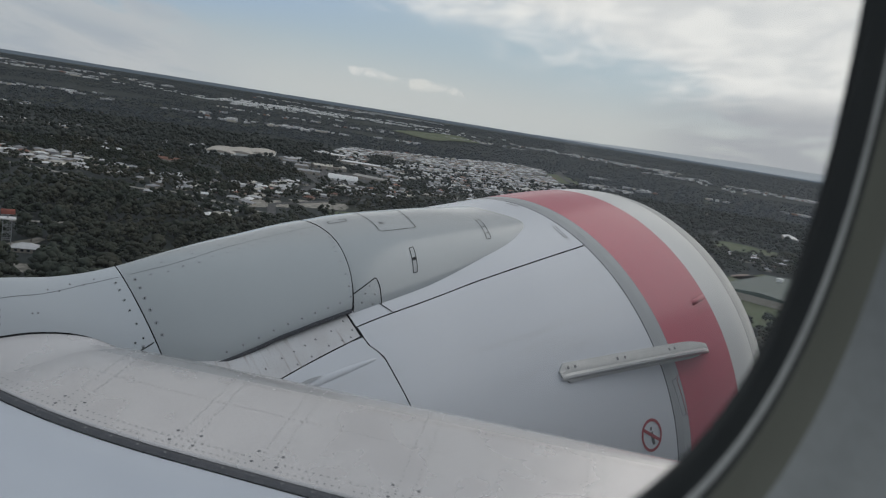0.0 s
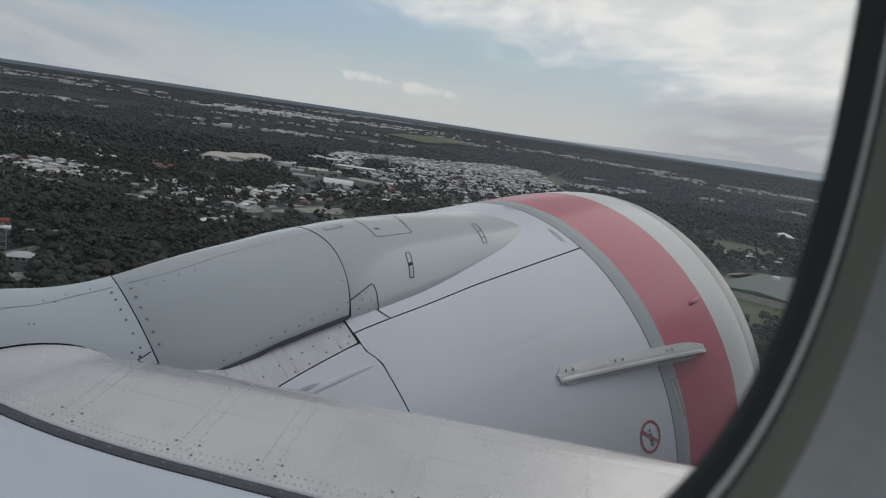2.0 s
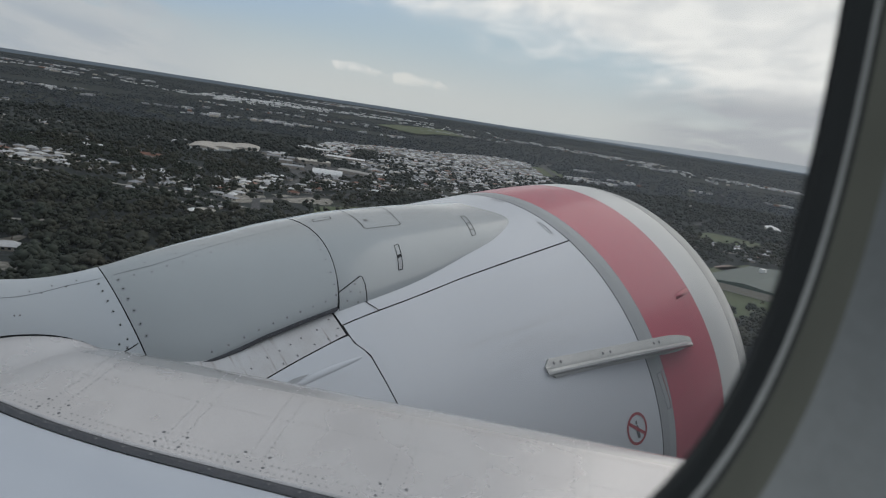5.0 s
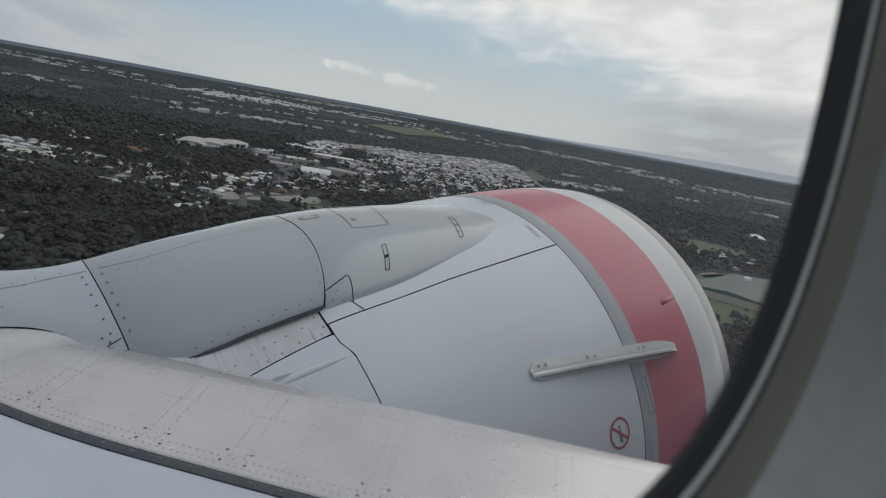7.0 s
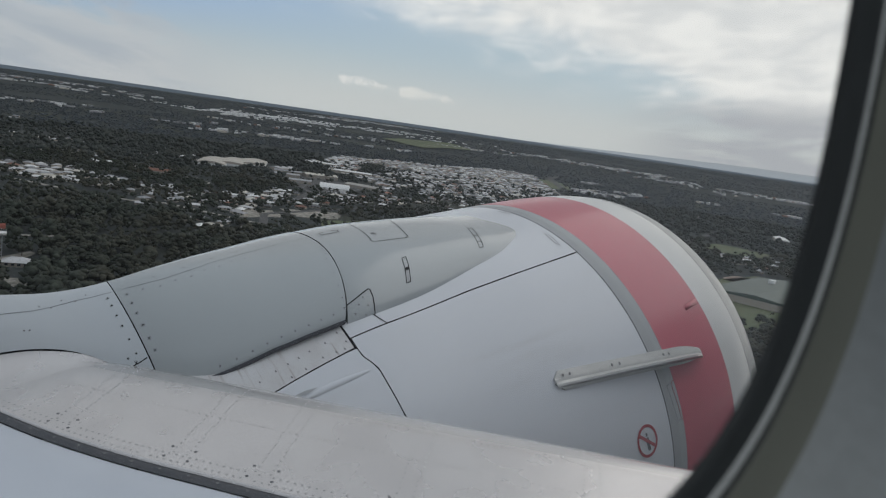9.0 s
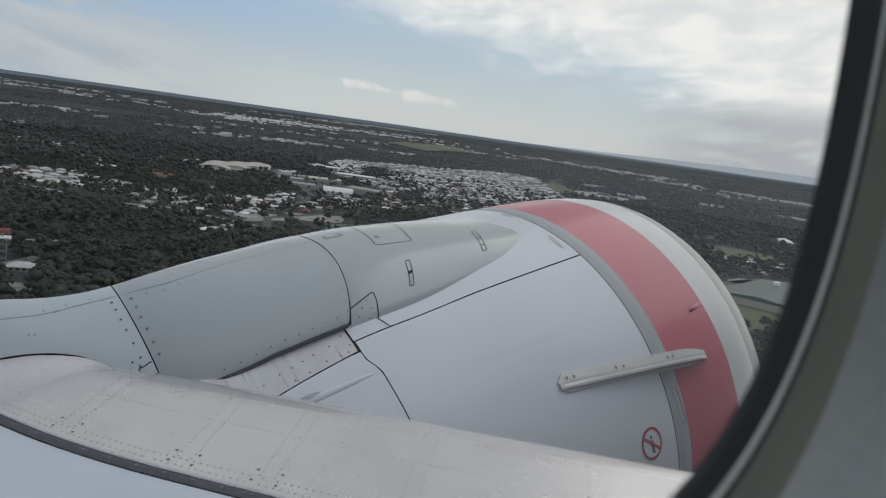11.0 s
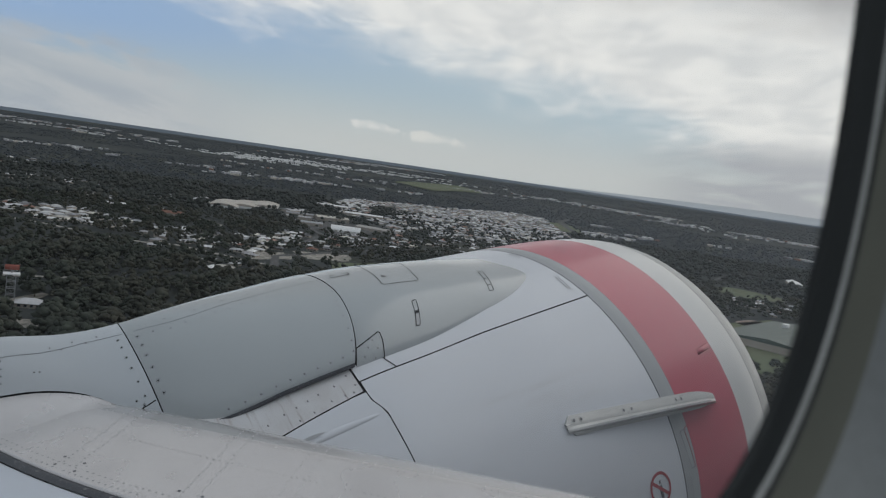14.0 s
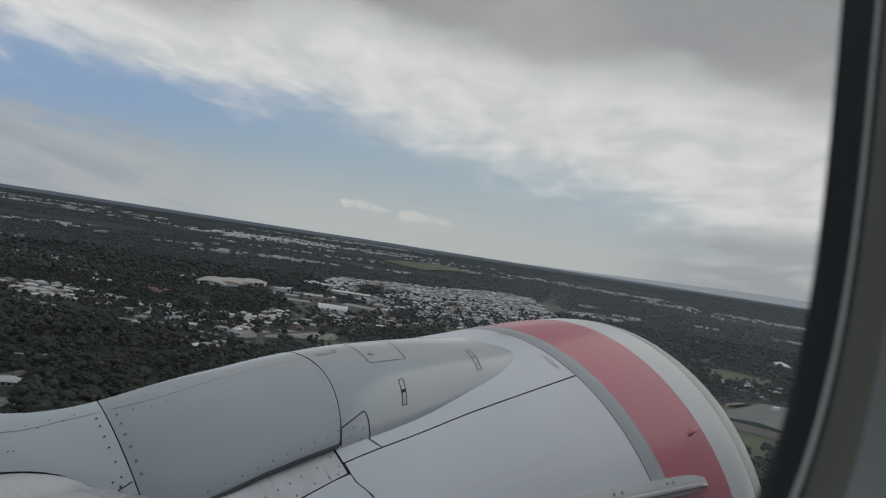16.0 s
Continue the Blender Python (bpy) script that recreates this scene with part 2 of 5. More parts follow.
def sheet(bm, rows, skirt=None, close=False):
    """Quads over a grid of points; skirt: a function that gives the point under an edge point."""
    vs = [[bm.verts.new(q) for q in r] for r in rows]
    for a, b in zip(vs, vs[1:]):
        n = len(a)
        for i in range(n if close else n - 1):
            j = (i + 1) % n
            bm.faces.new((a[i], a[j], b[j], b[i]))
    if skirt:
        edges = [rows[0], rows[-1][::-1]]
        if not close:
            edges += [[r[-1] for r in rows], [r[0] for r in rows][::-1]]
        for e in edges:
            up_ = [bm.verts.new(q) for q in e]
            dn = [bm.verts.new(skirt(q)) for q in e]
            for i in range(len(e) - 1):
                bm.faces.new((up_[i + 1], up_[i], dn[i], dn[i + 1])).material_index = 1
    return vs


def spread(a, b, n):
    return [a + (b - a) * i / n for i in range(n + 1)]


def dots(bm, places, radius, sides=6, height=0.001):
    """Low round heads: place and normal of each."""
    for p, nrm in places:
        nrm = Vector(nrm).normalized()
        t1 = nrm.orthogonal().normalized()
        t2 = nrm.cross(t1)
        p = Vector(p)
        rim = [bm.verts.new(p + radius * (math.cos(k * 2 * math.pi / sides) * t1 + math.sin(k * 2 * math.pi / sides) * t2) + nrm * height * 0.4) for k in range(sides)]
        top = bm.verts.new(p + nrm * height)
        for k in range(sides):
            bm.faces.new((rim[k], rim[(k + 1) % sides], top))


# ---- jet engine ----
EY, EZ = 2.509, -1.807
radius_at = smooth_table([(0.30, 0.66), (0.60, 0.76), (0.90, 0.865), (1.13, 0.945), (1.38, 1.003), (1.80, 1.034), (2.20, 1.054), (2.633, 1.064), (2.729, 1.066), (3.142, 1.063), (3.30, 1.052), (3.415, 1.034)])


def on_cowl(x, th, lift=0.0):
    a, r = radians(th), radius_at(x) + lift
    return Vector((x, EY - r * math.sin(a), EZ + r * math.cos(a)))


def out_of_cowl(x, th):
    a = radians(th)
    return Vector((0, -math.sin(a), math.cos(a)))


def sink(depth):
    def f(q):
        d = Vector((0, q[1] - EY, q[2] - EZ)).normalized()
        return Vector(q) - d * depth
    return f


engine = thing("jet_engine", (2.2, EY, EZ), "white jet engine nacelle with a broad red band", "jet engine", space=AIR)


def cowl(name, x0, x1, t0, t1, mat, label="", nx=14, nt=40, lift=0.0):
    """A panel of the nacelle; edges may be functions of the other coordinate."""
    bm = bmesh.new()
    rows = []
    for i in range(nx + 1):
        row = []
        for j in range(nt + 1):
            g = j / nt
            th = None
            xa = x0 if not callable(x0) else None
            # the angle first from the nominal station, then the station from the angle
            xm = (xa if xa is not None else x0(40)) * (1 - i / nx) + (x1 if not callable(x1) else x1(40)) * i / nx
            ta = t0(xm) if callable(t0) else t0
            tb = t1(xm) if callable(t1) else t1
            th = ta + (tb - ta) * g
            xs = x0(th) if callable(x0) else x0
            xe = x1(th) if callable(x1) else x1
            row.append(on_cowl(xs + (xe - xs) * i / nx, th, lift))
        rows.append(row)
    sheet(bm, rows, sink(0.012))
    return part(name, bm, mat, engine, label)


def seam_in(x):      # upper edge of the inboard fan cowl
    return float(np.interp(x, (1.38, 1.66, 1.96, 2.31, 2.65), (30.9, 29.9, 28.4, 27.2, 25.9)))


rear_edge = table([(0, 1.385), (35.2, 1.388), (38.5, 1.418), (42, 1.420), (52, 1.432), (180, 1.45)])
# inner drum, near black so that the joints show dark as if shaded
bm = bmesh.new()
sheet(bm, [[on_cowl(x, 360 * j / 72, -0.012) for j in range(72)] for x in spread(0.35, 3.40, 24)], close=True)
part("inner_drum", bm, M_DARK, engine)
# inlet
bm = bmesh.new()
lip = [(3.362, radius_at(3.362) + 0.0005), (3.39, radius_at(3.39)), (3.415, 1.034), (3.46, 1.020), (3.51, 0.996), (3.55, 0.964), (3.578, 0.925), (3.585, 0.89), (3.575, 0.855), (3.54, 0.825), (3.46, 0.80), (3.30, 0.785), (2.95, 0.78)]
sheet(bm, [[Vector((x, EY - r * math.sin(a * math.pi / 48), EZ + r * math.cos(a * math.pi / 48))) for a in range(96)] for x, r in lip], close=True)
part("inlet_lip", bm, M_LIP, engine, "polished metal inlet lip")
bm = bmesh.new()
bmesh.ops.create_circle(bm, cap_ends=True, segments=64, radius=0.79, matrix=Matrix.Translation((2.96, EY, EZ)) @ Matrix.Rotation(math.pi / 2, 4, "Y"))
part("fan_face", bm, M_DARK, engine)
for nm, xa, xb, mt, lb in (("inlet_cowl", 3.142, 3.3600, M_FRONT, "white front cowl ring"), ("red_band", 2.7295, 3.1415, M_RED, "red painted band"), ("grey_band", 2.682, 2.729, M_GREY, "grey painted ring"), ("joint_ring", 2.6365, 2.6817, M_RINGD, "darker grey joint ring")):
    bm = bmesh.new()
    sheet(bm, [[on_cowl(x, 360 * j / 128) for j in range(128)] for x in spread(xa, xb, 8)], close=True)
    part(nm, bm, mt, engine, lb)
cowl("fan_cowl", rear_edge, 2.631, lambda x: seam_in(x) + 0.27, 172, M_WHITE, "plain white inboard cowl door", 24, 90)
cowl("fan_cowl", 1.40, 2.631, -172, -27, M_WHITE, "plain white outboard cowl door", 16, 60)
cowl("upper_cowl", 1.385, 2.631, -26.6, lambda x: seam_in(x) - 0.12, M_WHITE, "white fixed cowl under the pylon", 24, 40)
strip_low = table([(0.3, 39.5), (1.02, 35.8), (1.19, 34.5), (1.38, 33.3)])
cowl("reverser_beam", 0.35, 1.377, 20, lambda x: strip_low(x) - 0.22, M_STAIN, "streaked and rust-stained riveted strip", 24, 14)
cowl("reverser_cowl", 0.35, lambda th: rear_edge(th) - 0.0045, lambda x: strip_low(x) + 0.22, 172, M_WHITE, "white thrust reverser cowl", 24, 70)
cowl("reverser_cowl", 0.35, 1.392, -172, -8, M_WHITE, "white outboard thrust reverser cowl", 16, 50)

# teardrop blister on the reverser cowl
bm = bmesh.new()
rows = []
for i in range(21):
    g = i / 20
    x = 1.0 + 0.40 * g
    wdt = 0.014 * (1 - (2 * g - 1) ** 2) ** 0.5 * (1.15 - 0.4 * g) + 0.0008
    row = []
    for j in range(13):
        a = math.pi * j / 12
        th = 38.9 - 0.3 * g
        row.append(on_cowl(x, th + math.degrees(wdt * math.cos(a) / 1.0), -0.003 + wdt * 0.85 * math.sin(a)))
    rows.append(row)
sheet(bm, rows)
blister = part("blister", bm, M_WHITE, engine, "small teardrop blister")
bm = bmesh.new()
rows = [[on_cowl(1.10 + 0.10 * g, 38.4 + k * 0.35 * math.sin(math.pi * g) - 0.25, 0.0115 + 0.002 * math.sin(math.pi * g)) for k in (-1, 1)] for g in spread(0.02, 0.98, 8)]
sheet(bm, rows)
slit = link("slit", bpy.data.meshes.new("slit"), M_GREY, blister)
bm.to_mesh(slit.data), bm.free()

# strake: bolted flange and a thin blade along it
def strake_line(g):
    return 2.07 + 0.90 * g, 53.4 + 5.9 * g


strake_e = bmesh.new()
rows = []
for i in range(29):
    g = i / 28
    x, th = strake_line(g)
    half = math.degrees(0.036) * (min(1, (g / 0.02 + 0.05)) ** 0.5) * (1 - 0.6 * max(0, (g - 0.80) / 0.20) ** 2.2)
    row = []
    for k, lf in ((-1, -0.004), (-1, 0.008), (-0.2, 0.011), (0.5, 0.012), (1, 0.008), (1, -0.004)):
        row.append(on_cowl(x, th + half * k, lf))
    rows.append(row)
sheet(strake_e, rows)
strake = part("strake", strake_e, M_STRAKE, engine, "bare metal vortex strake bolted to the cowl", smooth=False)
bm = bmesh.new()
rows = []
for i in range(29):
    g = i / 28
    x, th = strake_line(g)
    hgt = 0.012 + 0.085 * min(1.0, g / 0.75) * min(1.0, (1.0 - g) / 0.16)
    tip = on_cowl(x, th + 1.0, hgt)
    a, b = on_cowl(x, th + 0.1, 0.010), on_cowl(x, th + 1.5, 0.010)
    sd = (b - a).normalized() * 0.004
    rows.append([a, a.lerp(tip - sd, 0.6) , tip - sd, tip + sd, b.lerp(tip + sd, 0.6), b])
sheet(bm, rows)
for r_ in (rows[0], rows[-1]):
    bm.faces.new([bm.verts.new(q) for q in r_])
blade = link("blade", bpy.data.meshes.new("blade"), M_STRAKE, strake)
bm.to_mesh(blade.data), bm.free()
for g in (0.05, 0.09, 0.35, 0.40, 0.71, 0.75):
    bm = bmesh.new()
    dots(bm, [(on_cowl(strake_line(g)[0], strake_line(g)[1] - 0.9, 0.011), out_of_cowl(0, 55))], 0.0068, 8, 0.003)
    part("bolt", bm, M_RIVET, strake)

# warning sign: ring, slash and a plain figure bar
def decal(name, mat, polys, lift=0.002, label=""):
    cx, ct = 2.470, 72.5
    bm = bmesh.new()
    for poly in polys:
        bm.faces.new([bm.verts.new(on_cowl(cx + 1.17 * px_, ct + math.degrees(-1.17 * py_ / 1.06), lift)) for px_, py_ in poly])
    return part(name, bm, mat, engine, label, smooth=False)


ring = []
for k in range(40):
    a0, a1 = k * math.pi / 20, (k + 1) * math.pi / 20
    ring.append([(0.056 * math.cos(a0), 0.056 * math.sin(a0)), (0.056 * math.cos(a1), 0.056 * math.sin(a1)), (0.046 * math.cos(a1), 0.046 * math.sin(a1)), (0.046 * math.cos(a0), 0.046 * math.sin(a0))])
slash = [[(-0.043, 0.024), (-0.036, 0.033), (0.043, -0.024), (0.036, -0.033)]]
sign = decal("warning_sign", M_SIGN, ring, 0.0022, "round red prohibition sign")
decal("sign_slash", M_SIGN, slash, 0.0026)
decal("sign_bar", M_INK, [[(-0.008, 0.010), (0.008, 0.012), (0.013, -0.034), (-0.002, -0.034)], [(-0.005, 0.016), (0.005, 0.016), (0.006, 0.027), (-0.004, 0.027)]], 0.0018)

# hairline marks: latches and small panels drawn as recessed outlines
def outline(name, pts, width, parent, mat=M_DARK, closed=True, at=on_cowl, lift=0.0012):
    bm = bmesh.new()
    seq = pts + pts[:1] if closed else pts
    q = []
    for (x0, t0), (x1, t1) in zip(seq, seq[1:]):
        q += [at(x0 + (x1 - x0) * k / 8, t0 + (t1 - t0) * k / 8, lift) for k in range(8)]
    if not closed:
        q.append(at(*pts[-1], lift))
    nseg = len(q) if closed else len(q) - 1
    for i in range(nseg):
        a, b = q[i], q[(i + 1) % len(q)]
        d = (b - a).normalized()
        nrm = Vector((0, a.y - EY, a.z - EZ)).normalized()
        s = d.cross(nrm).normalized() * width / 2
        bm.faces.new([bm.verts.new(k) for k in (a - s, a + s, b + s, b - s)])
    return part(name, bm, mat, parent, smooth=False)


outline("access_panel", [(2.705, 64.0), (2.712, 62.9), (2.850, 62.3), (2.868, 63.2), (2.885, 70.4), (2.72, 71.8)], 0.003, engine, M_SIGN)
outline("access_panel", [(2.672, 63.4), (2.700, 63.2), (2.715, 71.6), (2.690, 71.8)], 0.0022, engine, M_SEAL)
outline("latch", [(2.585, 17.4), (2.600, 17.6), (2.588, 22.4), (2.572, 22.2)], 0.003, engine)
outline("latch", [(2.60, 0.5), (2.615, 0.5), (2.615, 4.0), (2.60, 4.0)], 0.003, engine)
bm = bmesh.new()
bmesh.ops.create_cube(bm, size=1.0)
for v_ in bm.verts:
    v_.co = on_cowl(3.065 + v_.co.x * 0.10, 48.3 - v_.co.x * 0.6 + v_.co.y * 1.3, (v_.co.z + 0.5) * 0.014 * (0.5 + v_.co.x))
part("scoop", bm, M_RED, engine, "small red scoop")
outline("scoop_edge", [(3.118, 47.2), (3.02, 47.9), (3.01, 49.1)], 0.006, engine, M_SIGN, False)
outline("scratch", [(3.115, 50.6), (3.06, 51.0), (2.99, 51.9)], 0.003, engine, M_SIGN, False)

# pylon fairing, lofted over the top of the nacelle
crest = smooth_table([(-0.8, -0.82), (0.0, -0.735), (0.44, -0.743), (0.60, -0.766), (0.70, -0.768), (0.787, -0.761), (0.92, -0.743), (1.06, -0.729), (1.25, -0.719), (1.396, -0.709), (1.55, -0.704), (1.705, -0.701), (1.935, -0.710), (2.15, -0.723), (2.36, -0.742), (2.5, -0.754), (2.63, -0.772)])
half_w = smooth_table([(-0.8, 0.08), (0.0, 0.10), (0.41, 0.11), (0.58, 0.14), (0.70, 0.19), (0.81, 0.26), (0.94, 0.370), (1.05, 0.416), (1.134, 0.436), (1.4, 0.470), (1.69, 0.463), (2.04, 0.410), (2.35, 0.332), (2.5, 0.25), (2.58, 0.15), (2.622, 0.03)])
fullness = smooth_table([(-0.8, 1.8), (0.5, 1.3), (0.80, 1.3), (0.94, 1.55), (1.134, 1.9), (1.4, 2.15), (1.9, 2.15), (2.3, 2.05), (2.62, 2.0)])
foot = table([(-0.8, -1.0), (0.5, -0.99), (0.70, -1.02), (0.83, -1.04), (0.94, -1.017), (1.134, -0.949), (1.26, -0.920), (1.40, -0.896)])

flank = table([(0.86, 1.0), (1.15, 1.35), (1.4, 1.4), (1.9, 1.3), (2.35, 1.12), (2.62, 1.0)])     # slope of the inboard flank


def on_fair(x, a, lift=0.0):
    w, n = half_w(x), fullness(x)
    zb = EZ + math.sqrt(radius_at(x) ** 2 - w * w) - 0.012 if x > 1.40 else foot(x)
    c, s = math.cos(radians(a)), math.sin(radians(a))
    lean = np.interp(x, (0.5, 0.84, 1.1, 1.4, 1.9), (-0.02, -0.05, 0.04, 0.12, 0.0)) * abs(s) ** (np.interp(x, (0.84, 1.4), (2.0, 3.6)) / n)
    y = -(w + lift) * math.copysign(abs(c) ** (2 / n), c) * (1.0 if c > 0 else 0.55)
    e = 2 / n * (flank(x) if c > 0 else 1.0)
    return Vector((x + lean, EY + y, zb + (crest(x + lean) - zb + lift) * abs(s) ** e))


def fair_normal(x, a):
    e = 0.01
    dx = on_fair(x + e, a) - on_fair(x - e, a)
    da = on_fair(x, a + 0.5) - on_fair(x, a - 0.5)
    n = dx.cross(da).normalized()
    return n if n.dot(on_fair(x, a) - Vector((x, EY, -1.1))) > 0 else -n


pylon = thing("pylon_fairing", (1.4, EY, -0.9), "pale grey pylon fairing in riveted sections on the nacelle", "fairing", space=AIR)


def fair_piece(name, xa, xb, nx, label="", lower=None, mat=M_FAIR):
    """lower: a function that gives the angle of the lower edge; with a second material, the piece under it."""
    bm = bmesh.new()

    def joint(x):
        return 0.7 * max(0.0, min(1.0, (0.665 - x) / 0.05))
    angs = [180 * (0.5 - 0.5 * math.cos(math.pi * j / 56)) * 0.5 + 180 * j / 56 * 0.5 for j in range(57)]
    rows = []
    for x in spread(xa, xb, nx):
        if lower is None:
            row = [on_fair(x, a) for a in angs]
        elif mat is not M_METAL:
            row = [on_fair(x, lower(x) + joint(x) + (180 - lower(x) - joint(x)) * a / 180) for a in angs]
        else:
            row = [on_fair(x, (lower(x) - joint(x)) * a / 180) for a in angs]
        rows.append(row)
    sheet(bm, rows, lambda q: Vector((q[0], EY + (q[1] - EY) * 0.97, q[2] - 0.012)))
    return part(name, bm, mat, pylon, label)


bm = bmesh.new()
sheet(bm, [[on_fair(x, a, -0.012) for a in spread(0, 180, 40)] for x in spread(-0.78, 2.55, 60)])
part("inner_frame", bm, M_DARK, pylon)
nose = fair_piece("nose_fairing", 1.4028, 2.622, 44, "smooth pointed front fairing")
mid = fair_piece("middle_fairing", 0.8296, 1.3960, 26, "bulged fairing with rivets along its edges")
fillet_edge = smooth_table([(-0.8, 31.0), (0.41, 31.3), (0.50, 31.6), (0.59, 31.5), (0.647, 29.6), (0.688, 26.1), (0.73, 20.0), (0.84, 2.0)])
aft = fair_piece("aft_fairing", -0.8, 0.8256, 44, "fairing flared into the wing", fillet_edge, M_AFT)
fair_piece("wing_fillet", -0.8, 0.74, 40, "bare metal fillet between wing and fairing", fillet_edge, M_METAL)
# rubber seal along the foot of the middle section
bm = bmesh.new()
rows = []
for x in spread(0.84, 1.392, 20):
    w = half_w(x)
    zf = foot(x)
    rows.append([Vector((x, EY - w - 0.004, zf + 0.004)), Vector((x, EY - w - 0.009, zf - 0.004)), Vector((x, EY - w - 0.004, zf - 0.012)), Vector((x, EY - w + 0.05, zf - 0.03))])
sheet(bm, rows)
part("foot_seal", bm, M_SEAL, pylon, "dark rubber seal strip")


def mark(name, pts, width, parent, closed=True):
    bm = bmesh.new()
    q = [(on_fair(x, a, 0.0012), fair_normal(x, a)) for x, a in pts]
    for i in range(len(q) if closed else len(q) - 1):
        (a, na), (b, nb) = q[i], q[(i + 1) % len(q)]
        d = (b - a).normalized()
        s = d.cross(na).normalized() * width / 2
        bm.faces.new([bm.verts.new(k) for k in (a - s, a + s, b + s, b - s)])
    return part(name, bm, M_DARK, parent, smooth=False)



# service marks, rivets and hairlines on the fairing
def mark_fine(name, pts, width, parent, closed=True, label=""):
    fine = []
    seq = pts + pts[:1] if closed else pts
    for (x0, a0), (x1, a1) in zip(seq, seq[1:]):
        fine += [(x0 + (x1 - x0) * k / 8, a0 + (a1 - a0) * k / 8) for k in range(8)]
    if not closed:
        fine.append(pts[-1])
    ob = mark(name, fine, width, parent, closed)
    if label:
        ob["label"] = label
    return ob


def fill(name, pts, mat, parent, lift=0.0009, label=""):
    """A thin plate over a four-cornered patch of the fairing."""
    bm = bmesh.new()
    (xa, aa), (xb, ab), (xc, ac), (xd, ad) = pts
    rows = []
    for i in range(7):
        g = i / 6
        row = []
        for k in range(3):
            h = k / 2
            top = (xa + (xb - xa) * h, aa + (ab - aa) * h)
            bot = (xd + (xc - xd) * h, ad + (ac - ad) * h)
            row.append(on_fair(top[0] + (bot[0] - top[0]) * g, top[1] + (bot[1] - top[1]) * g, lift))
        rows.append(row)
    sheet(bm, rows)
    return part(name, bm, mat, parent, label)


mark_fine("vent_slot", [(1.7249, 45.85), (1.751, 46.37), (1.7058, 24.74), (1.6846, 24.98)], 0.0032, nose, True, "narrow dark vent slot")
fill("slot_shutter", [(1.7027, 34.14), (1.724, 34.38), (1.7061, 25.75), (1.6879, 25.99)], M_GREY, nose, 0.0009)
fill("slot_shutter", [(1.7101, 37.5), (1.7314, 37.74), (1.7261, 35.15), (1.7048, 34.91)], M_DARK, nose, 0.0009)
mark_fine("vent_slot", [(2.2272, 60.8), (2.2548, 60.75), (2.1802, 30.42), (2.1548, 30.93)], 0.0032, nose, True, "narrow dark vent slot")
mark_fine("slot_bar", [(2.1984, 48.76), (2.2228, 48.68)], 0.0035, nose, False)
mark_fine("slot_bar", [(2.1742, 39.05), (2.1996, 38.94)], 0.0035, nose, False)
mark_fine("access_panel", [(1.726, 102.0), (1.6631, 70.02), (1.6535, 67.48), (1.6653, 65.97), (1.8673, 63.71), (1.8807, 64.65), (1.8873, 67.12), (1.963, 93.0)], 0.0028, nose, True, "flush access panel outline")
bm = bmesh.new()
dots(bm, [(on_fair(1.7209, 75.02), fair_normal(1.7209, 75.02))], 0.011, 10, 0.002)
part("panel_latch", bm, M_RIVET, nose)
mark_fine("service_mark", [(1.4622, 83.86), (1.5691, 84.05)], 0.004, nose, False)
mark_fine("service_mark", [(1.4622, 83.86), (1.4704, 86.74), (1.4953, 86.94)], 0.003, nose, False)
mark_fine("service_mark", [(1.5691, 84.05), (1.5783, 86.94), (1.5403, 87.04)], 0.003, nose, False)
mark_fine("corner_panel", [(1.394, 23.6), (1.4517, 27.5), (1.5004, 30.75), (1.5084, 29.75), (1.5153, 23.19), (1.5172, 10.67), (1.5204, 0.5)], 0.0042, nose, False, "small corner panel")
outline("corner_joint", [(1.500, 25.4), (1.520, 28.2), (1.540, 30.5)], 0.005, engine, M_DARK, False)
hair = [(0.43, 58.5), (0.55, 61.0), (0.70, 68.5), (0.818, 70.6)]
mark_fine("hairline_joint", hair, 0.0012, aft, False)
mark_fine("hairline_joint", [(0.85, 71.0), (0.9408, 71.63), (1.0114, 73.95), (1.0914, 77.82), (1.1821, 80.85), (1.2739, 82.17), (1.3906, 83.85)], 0.0012, mid, False)
mark_fine("hairline_joint", [(0.770, 18.5), (0.822, 25.5)], 0.004, aft, False)


def fair_dots(name, pts, r, parent, mat=M_RIVET, h=0.0009):
    bm = bmesh.new()
    dots(bm, [(on_fair(x, a), fair_normal(x, a)) for x, a in pts], r, 8, h)
    return tagged(part(name, bm, mat, parent), kind="stuff")


line_a = table([(0.85, 71.0), (0.9408, 71.63), (1.0114, 73.95), (1.0914, 77.82), (1.1821, 80.85), (1.3906, 83.85)])
top_row = [(x, line_a(x) + s) for i, x in enumerate(spread(0.89, 1.36, 12)) for s in ((4.5, -5.0) if i % 2 else (-4.0,))]
f1_row = [(1.3889, 74.76), (1.3875, 69.1), (1.3859, 63.95), (1.379, 59.76), (1.3749, 55.75), (1.3762, 47.14), (1.3798, 36.77), (1.3844, 26.59), (1.389, 16.96)]
foot_row = [(0.9793, 9.45), (1.0267, 9.99), (1.0738, 10.73), (1.1203, 11.67), (1.1664, 12.58), (1.2123, 12.88), (1.2579, 13.22), (1.3035, 13.81), (1.3489, 14.33)]
fair_dots("rivets", top_row + f1_row + foot_row, 0.0036, mid)
fair_dots("rivets", [(1.4345, 14.47), (1.4506, 21.13), (1.4798, 9.38), (1.4908, 17.81), (1.4719, 25.74), (1.51, 4.0)], 0.0036, nose)
big_l = [(0.798, 66.0), (0.798, 60.0), (0.797, 52.8), (0.797, 45.9), (0.798, 37.4), (0.799, 28.3), (0.788, 22.0), (0.772, 25.0)]
